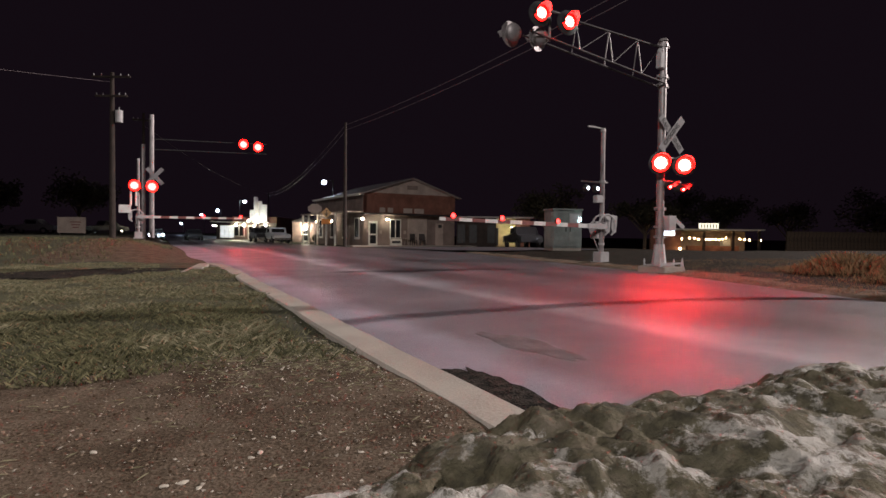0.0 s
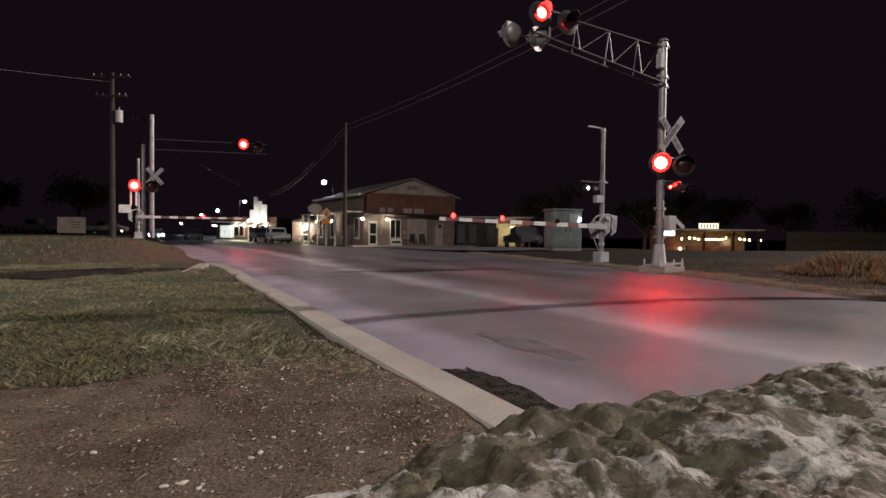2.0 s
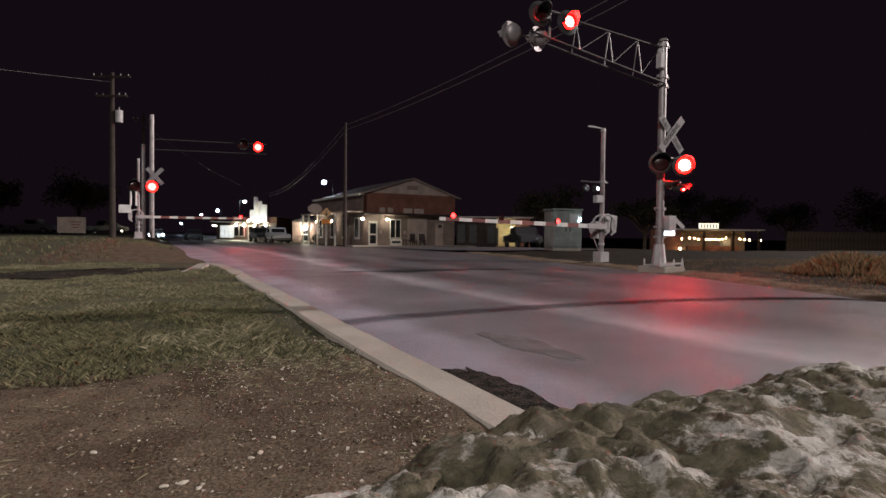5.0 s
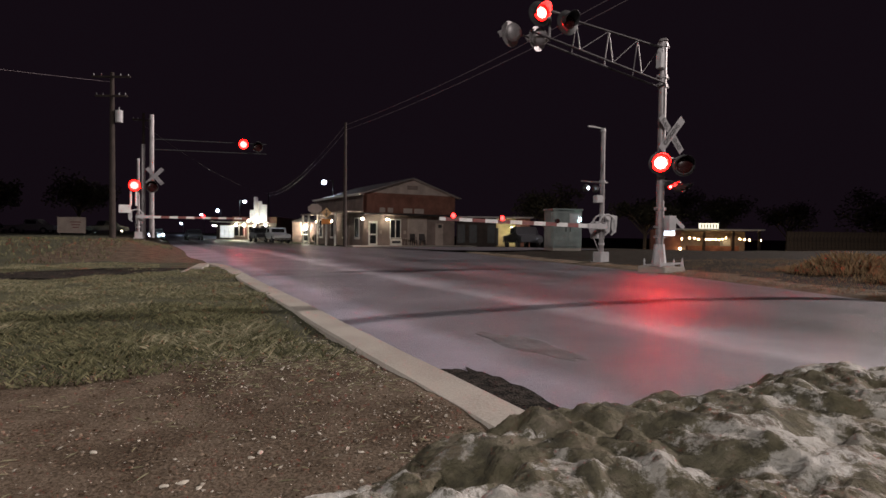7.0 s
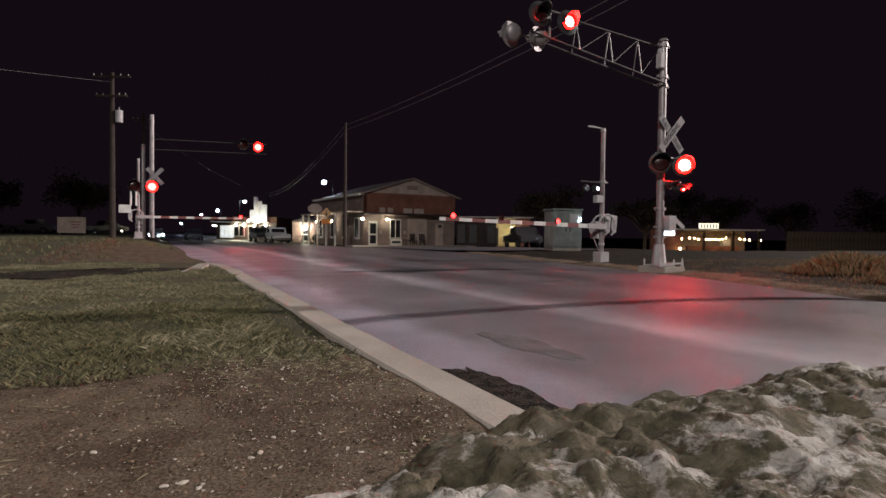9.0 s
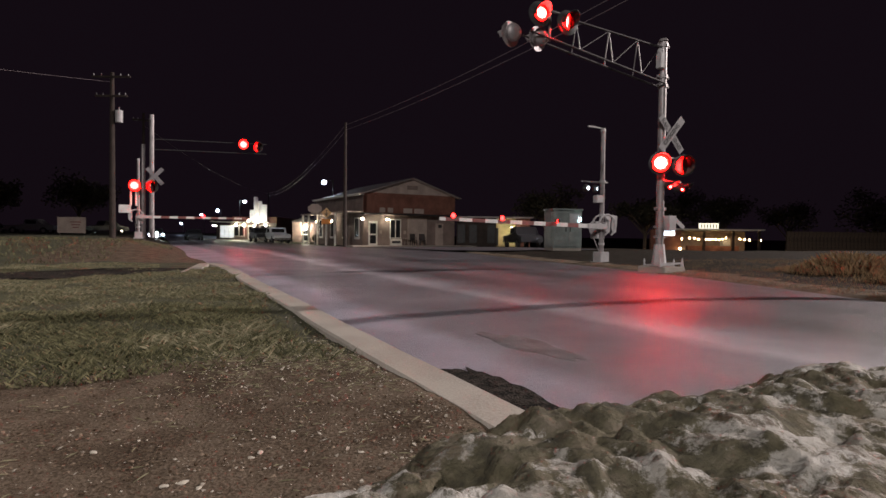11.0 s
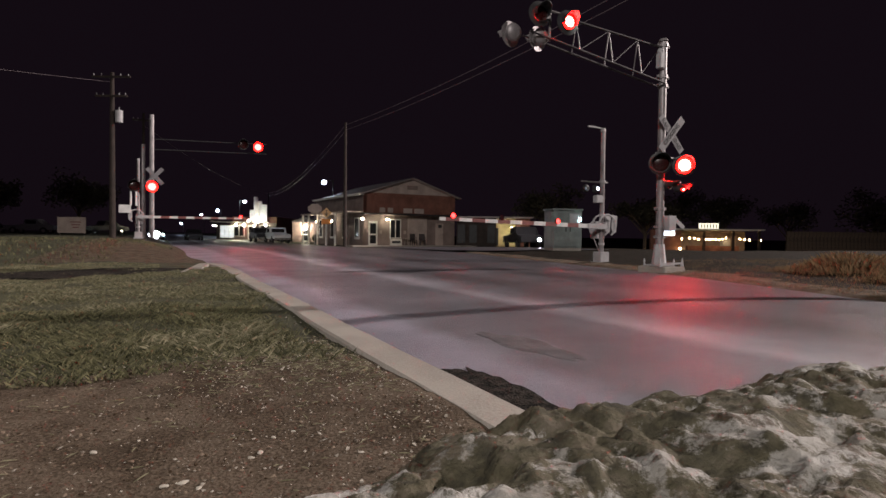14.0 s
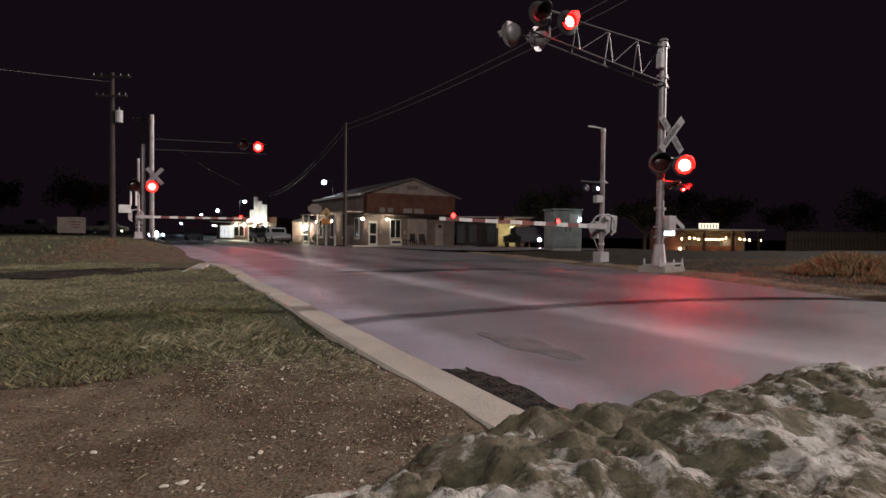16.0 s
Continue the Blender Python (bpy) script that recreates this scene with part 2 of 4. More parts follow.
def road_edge(a):
    """Far side of the asphalt, metres across the road."""
    pts = ((-60, 7.4), (0, 7.9), (4, 8.8), (8.4, 10.2), (10.5, 10.7), (18, 12.0), (26, 13.8), (400, 15.0))
    for (a0, n0), (a1, n1) in zip(pts, pts[1:]):
        if a <= a1:
            return n0 + (n1 - n0) * max(a - a0, 0) / (a1 - a0)
    return 15.0


def land(n, a):
    """Height of the open ground."""
    fall = -0.33 * step(a, 22, 60)
    left = 0.42 * step(a, 13, 30) * step(-n, -1.2, 1.5) + 0.33 * step(a, 22, 60) * step(-n, 0, 4)
    right = 0.16 * step(n, road_edge(a) + 0.1, road_edge(a) + 4) * step(-a, -26, -18)
    calm = 1 - 0.9 * step(n, -0.6, 0.7) * step(-n, -1.6, -1.3) * step(a, 11, 13)
    right -= 0.9 * step(n, 31, 46) * step(a, 20, 33)
    crumbs = (0.010 * noise.noise((n * 6, a * 6, 8)) + 0.006 * noise.noise((n * 15, a * 15, 4))) * step(-a, -5.0, -3.6) if n < 1.05 else 0.0
    rough = crumbs + calm * 0.045 * noise.noise((n * 0.5, a * 0.5, 0)) + calm * 0.02 * noise.noise((n * 2.1, a * 2.1, 3))
    return fall + left + right + rough - 0.012


def ground_sheet():
    ns = [-900, -400, -200, -100, -60, -40, -30, -22, -17] + sorted([-13 + 0.35 * i for i in range(140)] + [-3.6 + 0.07 * i for i in range(66)] + [1.12, 1.2, 1.3]) + [38, 44, 52, 70, 100, 200, 400, 900]
    As = [-400, -150, -60, -30, -15, -8] + sorted([-4 + 0.35 * i for i in range(95)] + [0.43 + 0.07 * i for i in range(56)]) + [30 + 1.5 * i for i in range(25)] + [70, 80, 100, 140, 200, 300, 500, 1000]
    verts, faces = [], []
    for a in As:
        for n in ns:
            on_road = 1.19 < n < road_edge(a) - 0.05
            z = land(n, a)
            if on_road:
                z = -0.33 * step(a, 22, 60) - 0.15
            elif n <= 1.19 and a < 16:
                z += 0.10 * step(-a, -16, -12)
            verts.append(rd(n, a, z))
    w = len(ns)
    for j in range(len(As) - 1):
        for i in range(w - 1):
            k = j * w + i
            faces.append((k, k + 1, k + w + 1, k + w))
    ob = raw("ground", verts, faces, M["turf"], "dark grassy open ground with bare dirt near the kerb", "ground", "structure")
    ob.data.materials.append(M["dirt"])
    ob.data.materials.append(M["dim_scrub"])
    for poly in ob.data.polygons:
        c = ROAD.inverted() @ poly.center
        edge = 3.2 + 0.25 * noise.noise((c.x * 1.3, c.y * 1.3, 7)) + 0.25 * max(-c.x, 0) * 0.2
        poly.material_index = 1 if (c.y < edge and c.x < 1.6) or (road_edge(c.y) - 1 < c.x < road_edge(c.y) + 0.9 and c.y < 24) or (c.y > 16.2 and -3 < c.x < 1.6) else 0
        # unlit ground beyond the verge: its shade is put into the colour
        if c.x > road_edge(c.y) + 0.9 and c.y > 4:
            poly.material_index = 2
        poly.use_smooth = True


ground_sheet()


def road_sheet():
    verts, faces = [], []
    As = [-60, -30, -15] + [-8 + 0.5 * i for i in range(80)] + [34 + 3 * i for i in range(14)] + [90, 130, 200, 400]
    for a in As:
        left = 1.24 if a < 13.3 else 1.24 - 1.4 * step(a, 13.3, 22)
        right = road_edge(a)
        z = -0.33 * step(a, 22, 60)
        for i in range(13):
            u = i / 12
            n = left + (right - left) * u
            n += (0.05 * noise.noise((a * 0.9, 5, 0))) * (u == 1)
            verts.append(rd(n, a, z + 0.09 * math.sin(math.pi * u) - 0.02 - 0.02 * (u in (0, 1))))
    for j in range(len(As) - 1):
        for i in range(12):
            k = j * 13 + i
            faces.append((k, k + 1, k + 14, k + 13))
    ob = raw("road", verts, faces, M["asphalt"], "worn grey two-lane asphalt road with pale wheel tracks", "road", "structure")
    for poly in ob.data.polygons:
        poly.use_smooth = True
    # the side street in front of the hall
    vs = []
    for i in range(20):
        n = 12.5 + 13 * i / 19
        for a in (24.5 + 0.25 * max(n - 14, 0), 37.2):
            vs.append(rd(n, a, land(n, a) + 0.06))
    raw("side_street", vs, [(2 * i, 2 * i + 1, 2 * i + 3, 2 * i + 2) for i in range(19)], M["asphalt"], "dim asphalt side street before the hall", "road", "structure")


road_sheet()


def kerb():
    """Concrete kerb that runs along the road and turns back in a nose."""
    bm = bmesh.new()
    path = [(1.17 + 0.008 * math.sin(a * 1.3), a, 0.12) for a in [-12 + 0.6 * i for i in range(40)]]
    path += [(1.15, 12.4, 0.12), (1.10, 12.95, 0.12), (1.03, 13.3, 0.12), (0.95, 13.42, 0.12), (0.86, 13.25, 0.125), (0.76, 12.6, 0.13), (0.63, 11.8, 0.13), (0.48, 11.0, 0.12), (0.36, 10.4, 0.10)]
    rows = []
    for i, (n, a, h) in enumerate(path):
        p, q = Vector(path[max(i - 1, 0)][:2]), Vector(path[min(i + 1, len(path) - 1)][:2])
        t = (q - p).normalized()
        side = Vector((t.y, -t.x)) * 0.12
        c = Vector((n, a))
        j = 0.006 * noise.noise((n * 4, a * 4, 1))
        prof = [(-1, -0.2), (-1, h - 0.015 + j), (-0.88, h + j), (0.86, h + j), (1.0, h - 0.03), (1.06, -0.2)]
        rows.append([bm.verts.new(rd(c.x + side.x * u, c.y + side.y * u, z)) for u, z in prof])
    for r0, r1 in zip(rows, rows[1:]):
        for k in range(5):
            bm.faces.new((r0[k], r0[k + 1], r1[k + 1], r1[k]))
    bm.faces.new(rows[0])
    bm.faces.new(rows[-1])
    tagged(part("kerb", bm, M["concrete"]), "pale worn concrete kerb between grass and road", "kerb", "", "structure")


kerb()


def road_z(n, a):
    u = min(max((n - 1.24) / (road_edge(a) - 1.24), 0), 1)
    return 0.09 * math.sin(math.pi * u) - 0.02 - 0.02 * max(1 - u * 12, 0)


def blot(name, cx, cy, w, l, z, material, label, turn=0.0, seed=1, thick=0.02, ragged=0.12, level=None, feather=0.0):
    level = level or road_z
    bm = bmesh.new()
    rim = []
    for i in range(40):
        t = 2 * math.pi * i / 40
        k = 1 + 0.45 * noise.noise((math.cos(t) * 1.7, math.sin(t) * 1.7, seed)) + ragged * noise.noise((math.cos(t) * 6, math.sin(t) * 7, seed))
        rim.append(pose(cx, cy, 0, 0, 0, turn) @ Vector((w * k * math.cos(t), l * k * math.sin(t), 0)))
    mid = Vector((cx, cy, 0))
    vs = [bm.verts.new(rd(p.x, p.y, z + level(p.x, p.y))) for p in rim]
    out = [p + (p - mid).normalized() * feather for p in rim]
    lo = [bm.verts.new(rd(p.x, p.y, z + level(p.x, p.y) - thick)) for p in out]
    mid = bm.verts.new(rd(cx, cy, z + level(cx, cy)))
    for i in range(40):
        bm.faces.new((vs[i - 1], vs[i], mid))
    for i in range(40):
        bm.faces.new((vs[i], vs[i - 1], lo[i - 1], lo[i]))
    tagged(part(name, bm, material), label, "asphalt patch", "", "structure")


blot("road_patch", 2.36, 3.35, 0.11, 0.50, 0.004, M["patch"], "dark worn patch in the asphalt", 3, 2, 0.007, 0.12, None, 0.09)
blot("road_patch", 1.57, 2.40, 0.14, 0.60, 0.006, M["crumb"], "crumbled dark asphalt edge along the kerb", -3, 5, 0.02, 0.35)
# dark oblique strip across the verge, where the blades are thinned out
blot("dark_strip", -1.35, 11.0, 0.85, 1.9, 0.125, M["crumb"], "dark strip across the grass", -62, 3, 0.12, 0.2, land)


def boulder():
    """A broad flat-topped boulder: its crown is a lumpy height field that falls off steeply at the rim."""
    m = pose(0.178, 0.265, 0.0, 0, 0, 32.8)
    o = Vector((4.242, 1.402, 17.564))
    nu, nv, hu, hv = 640, 280, 1.20, 0.452
    verts, faces = [], []
    for j in range(nv):
        v = -1 + 2 * j / (nv - 1)
        for i in range(nu):
            u = -1 + 2 * i / (nu - 1)
            p = Vector((u * hu, v * hv, 0.0))
            q = p + 0.05 * Vector((noise.noise(p * 4), noise.noise(p * 4 + Vector((9, 4, 2))), 0)) + 0.012 * Vector((noise.noise(p * 24), noise.noise(p * 24 + Vector((3, 7, 2))), 0))
            rim = max(1 - abs(q.x / hu) ** 5 - abs(q.y / hv) ** 5, 0) ** 0.33
            lump = 0.024 * noise.noise(p * 3.6 + o) + 0.014 * noise.noise(p * 8 + o)
            # knobs with sharp creases between them, at ever finer sizes
            for size, depth, seed in ((11, 0.020, 0), (23, 0.015, 2), (50, 0.008, 3), (100, 0.003, 5)):
                lump += depth * (abs(noise.noise(q * size + o + Vector((seed, 2 * seed, seed)))) - 0.25)
            pit = -0.030 * max(noise.noise(p * 14 + Vector((5, 2, 1))) - 0.16, 0) ** 0.8 - 0.035 * max(noise.noise(p * 34 + Vector((2, 8, 1))) - 0.3, 0)
            z = rim * (0.695 + lump + pit) - 0.06
            side = 0.02 * noise.noise(Vector((p.x * 9, p.y * 9, z * 9)))
            verts.append(m @ Vector((p.x + side, p.y + side, z)))
    for j in range(nv - 1):
        for i in range(nu - 1):
            k = j * nu + i
            faces.append((k, k + 1, k + nu + 1, k + nu))
    ob = raw("boulder", verts, faces, M["stone"], "large pitted pale limestone boulder beside the kerb", "boulder", "")
    for poly in ob.data.polygons:
        poly.use_smooth = True


boulder()


def blades(name, count, where, height, width, material, label, lean=0.35):
    rng = np.random.default_rng(5)
    verts, faces = [], []
    while len(faces) < count:
        n, a, h = where(rng)
        if n is None:
            continue
        z = land(n, a) + (0.10 * step(-a, -16, -12) if n <= 1.19 and a < 16 else 0) - 0.01
        t = rng.uniform(0, 2 * math.pi)
        hh = height * h * rng.uniform(0.5, 1.3)
        w = width * rng.uniform(0.6, 1.4)
        lx, ly = rng.normal(0, lean) * hh, rng.normal(0, lean) * hh
        b = rd(n, a, z)
        k = len(verts)
        dx, dy = math.cos(t) * w, math.sin(t) * w
        verts += [(b.x - dx, b.y - dy, b.z), (b.x + dx, b.y + dy, b.z), (b.x + lx * 0.4 + dx * 0.7, b.y + ly * 0.4 + dy * 0.7, b.z + hh * 0.6), (b.x + lx, b.y + ly, b.z + hh * 0.92)]
        faces += [(k, k + 1, k + 2), (k, k + 2, k + 3)]
    return raw(name, verts, faces, material, label, "grass", "stuff")


def lawn(rng):
    n, a = rng.uniform(-7.5, 1.06), 3.0 + 12.5 * rng.random() ** 1.6
    edge = 3.35 + 0.35 * noise.noise((n * 1.3, a * 1.3, 7)) + 0.05 * max(-n, 0)
    if abs((a - 11.0) * 0.88 - (n + 1.35) * 0.47) < 0.75 and -3.6 < n < 0.3 and rng.random() > 0.12:
        return None, 0, 0
    if rng.random() > step(a, edge - 0.8, edge + 0.9) ** 1.5 + 0.02:
        return None, 0, 0
    if a < 6.5 and n > 0.86 + 0.1 * noise.noise((a * 3, n, 5)) and rng.random() > 0.15:
        return None, 0, 0
    clump = noise.noise((n * 1.6, a * 1.6, 11))
    if rng.random() > 0.62 + 0.8 * clump:
        return None, 0, 0
    if n > 0.3 and a > 10.6 and n < 0.42 + (a - 10.8) * 0.2 or a > 12.5 and n > 0:
        return None, 0, 0
    return n, a, 0.7 + 0.7 * max(clump, -0.3) + 0.4 * (a < 6)


blades("grass", 560000, lawn, 0.040, 0.0010, M["grass"], "short uneven olive-green grass on the verge", 0.6)


def dead(rng):
    n, a, h = lawn(rng)
    return (n, a, h * 1.25) if n is not None and noise.noise((n * 0.9, a * 0.9, 21)) > (-0.4 if a > 6.2 else 0.22) else (None, 0, 0)


blades("dead_grass", 130000, dead, 0.04, 0.0010, M["deadgrass"], "pale dead grass blades among the green", 0.9)


def far_lawn(rng):
    n, a = rng.uniform(-32, 0.5), rng.uniform(15.8, 36)
    if rng.random() > 0.6 + noise.noise((n * 0.5, a * 0.5, 2)) or n > -1.2 and a < 26:
        return None, 0, 0
    return n, a, 1


blades("far_grass", 40000, far_lawn, 0.10, 0.010, M["grass"], "sparse dull grass on the far verge")


def dry(rng):
    a = rng.uniform(-2, 12)
    n = road_edge(a) + 8.0 * rng.random() ** 1.2
    tuft = noise.noise((n * 0.9, a * 0.9, 31))
    tall = step(n, road_edge(a) + 1.4, road_edge(a) + 3.4) * step(-a, -9.0, -6.2)
    if rng.random() > (0.22 + 0.78 * tall) * (0.65 + 0.9 * tuft):
        return None, 0, 0
    return n, a, 0.25 + 1.9 * tall * (0.8 + 0.6 * tuft)


blades("dry_grass", 230000, dry, 0.19, 0.0010, M["straw"], "tall dry straw-coloured grass beside the road", 0.24)


def crumbs_of(name, count, place, size, material, label, category, seed, flat=0.7):
    """Many small angular lumps, each an octahedron turned at random."""
    rng = np.random.default_rng(seed)
    base = [(1, 0, 0), (-1, 0, 0), (0, 1, 0), (0, -1, 0), (0, 0, 1), (0, 0, -1)]
    tri = [(0, 2, 4), (2, 1, 4), (1, 3, 4), (3, 0, 4), (2, 0, 5), (1, 2, 5), (3, 1, 5), (0, 3, 5)]
    verts, faces = [], []
    for i in range(count):
        n, a = place(rng, i)
        r = size(rng)
        z = land(n, a) + 0.10 * step(-a, -16, -12) + r * 0.25 if n < 1.06 else 0.12 + r * 0.3 if n < 1.3 else road_z(n, a) + 0.002
        rot = Euler((rng.normal(0, 0.3), rng.normal(0, 0.3), rng.uniform(0, 6))).to_matrix() @ Matrix.Diagonal((r * rng.uniform(0.8, 1.9), r, r * flat * rng.uniform(0.6, 1.2)))
        c = rd(n, a, z)
        k = len(verts)
        verts += [c + rot @ (Vector(p) * rng.uniform(0.5, 1.3)) for p in base]
        faces += [tuple(k + q for q in t) for t in tri]
    raw(name, verts, faces, material, label, category, "stuff")


def on_dirt(rng, i):
    if i % 7 == 0:
        a = rng.uniform(1.8, 12)
        return (1.34 + abs(rng.normal(0, 0.06)) if rng.random() < 0.6 else 1.02 - abs(rng.normal(0, 0.05))), a
    return 1.03 - abs(rng.normal(0, 0.7 if i % 3 else 1.9)), rng.uniform(0.4, 3.7)


def all_dirt(rng, i):
    return 1.03 - 4.5 * rng.random() ** 1.3, rng.uniform(0.3, 4.0)


crumbs_of("pebbles", 6500, on_dirt, lambda g: 0.0018 + 0.004 * g.random() ** 2 + (0.007 * g.random() if g.random() < 0.08 else 0), M["pebble"], "loose pale pebbles scattered on the dirt", "pebbles", 9, 0.6)
crumbs_of("soil_clods", 15000, all_dirt, lambda g: 0.002 + 0.006 * g.random() ** 3, M["clod"], "small brown clods of dry soil", "soil", 12, 0.8)


def straw_litter():
    rng = np.random.default_rng(17)
    verts, faces = [], []
    for i in range(1500):
        n, a = (1.0 - abs(rng.normal(0, 0.5)), rng.normal(3.1, 0.35)) if i % 3 else (1.0 - 3.5 * rng.random(), rng.uniform(1.0, 3.6))
        c = rd(n, a, land(n, a) + 0.104)
        t, l, w = rng.uniform(0, 6.3), rng.uniform(0.008, 0.03), rng.uniform(0.0008, 0.002)
        d, e, up = Vector((math.cos(t), math.sin(t), 0)) * l, Vector((-math.sin(t), math.cos(t), 0)) * w, Vector((0, 0, rng.uniform(0, 0.006)))
        k = len(verts)
        verts += [c - d - e, c - d + e, c + d + e + up, c + d - e + up, c + Vector((0, 0, 0.004)) + up / 2]
        faces += [(k, k + 1, k + 4), (k + 1, k + 2, k + 4), (k + 2, k + 3, k + 4), (k + 3, k, k + 4)]
    raw("straw_litter", verts, faces, M["deadgrass"], "short bits of dry straw lying on the dirt", "straw", "stuff")


straw_litter()

# ---- crossing signals ----


def flasher(parent, m, side, material="signal", r=0.16, plate=True, shell="dark"):
    """A hooded flashing light that looks along -y of its pose; side tells on which beat it shows."""
    bm = bmesh.new()
    rod(bm, (0, 0.0, 0), (0, 0.2, 0), r * 1.12, r * 1.12, 24, False)
    rod(bm, (0, 0.2, 0), (0, 0.24, 0), r * 1.12, r * 0.7, 24)
    for i in range(24):
        t0, t1 = 2 * math.pi * i / 24, 2 * math.pi * (i + 1) / 24
        bm.faces.new([bm.verts.new((math.cos(t) * k, -0.004, math.sin(t) * k)) for t, k in ((t0, r * 0.95), (t1, r * 0.95), (t1, r * 1.12), (t0, r * 1.12))])
    rod(bm, (0, 0.12, r), (0, 0.12, r + 0.11), 0.025, 0.025, 8)
    rod(bm, (0, 0.24, 0), (0, 0.27, 0), r * 0.3, r * 0.3, 12)
    head = part("flashing_light", bm, M[shell], parent, "black flashing signal light with a hood", m)
    if plate:
        bm = bmesh.new()
        for i in range(28):
            t0, t1 = 2 * math.pi * i / 28, 2 * math.pi * (i + 1) / 28
            q = [(math.cos(t) * k, y, math.sin(t) * k) for t, k, y in ((t0, r * 1.1, 0.03), (t1, r * 1.1, 0.03), (t1, 0.30, 0.05), (t0, 0.30, 0.05))]
            q2 = [(x, y + 0.012, z) for x, y, z in q]
            f0, f1 = [bm.verts.new(p) for p in q], [bm.verts.new(p) for p in q2]
            bm.faces.new(f0)
            bm.faces.new(f1[::-1])
            bm.faces.new((f0[2], f0[3], f1[3], f1[2]))
        part("background", bm, [M["steel"] if shell == "steel" else M["dark"]], head, "round background plate")
    bm = bmesh.new()
    rows = []
    for i in range(15):
        t = radians(-20 + 220 * i / 14)
        long = 0.30 * (0.45 + 0.55 * max(math.sin(t), 0))
        rows.append([bm.verts.new((math.cos(t) * k, y, math.sin(t) * k)) for k, y in ((r * 1.06, 0.0), (r * 1.06, -long), (r * 1.10, -long), (r * 1.10, 0.0))])
    for p, q in zip(rows, rows[1:]):
        for k in range(4):
            bm.faces.new((p[k], q[k], q[(k + 1) % 4], p[(k + 1) % 4]))
    part("hood", bm, M[shell], head, "half-round hood")
    # lens drum: lit glass on one face, unlit glass on the other; its red outer ring imitates the halo
    bm = bmesh.new()
    bmesh.ops.create_uvsphere(bm, u_segments=28, v_segments=20, radius=r * 0.995, matrix=Matrix.Diagonal((1, 0.28, 1, 1)) @ pose(0, 0, 0, 90, 0, 0))
    bm.normal_update()
    lens = part("lens", bm, [M["redglass"], M[material], M["rim"]], head, "round red lens that lights in turn")
    for poly in lens.data.polygons:
        if poly.center.y < -0.003:
            poly.material_index = 1 if math.hypot(poly.center.x, poly.center.z) < 0.72 * r else 2
    MOVING.append((lens, side))
    return head


def letters(text, size, parent, m, material="lettering"):
    cu = bpy.data.curves.new("lettering", "FONT")
    cu.body, cu.size, cu.align_x, cu.align_y, cu.extrude = text, size, "CENTER", "CENTER", 0.002
    cu.materials.append(M[material])
    ob = new("lettering", cu)
    ob.parent = parent
    ob.matrix_basis = m
    return ob


def crossbuck(parent, m, words=True):
    for k, (turn, text) in enumerate(((48, "RAIL     ROAD"), (-48, "CROSSING"))):
        bm = bmesh.new()
        box(bm, (0, 0, 0), (1.22, 0.012, 0.22))
        board = part("crossbuck_board", bm, M["buck"], parent, "white crossbuck board with black letters", m @ pose(0, -0.015 * k, 0, 0, turn, 0), bevel=0.003)
        if words:
            letters(text, 0.165, board, pose(0, -0.010, 0, 90, 0, 0))


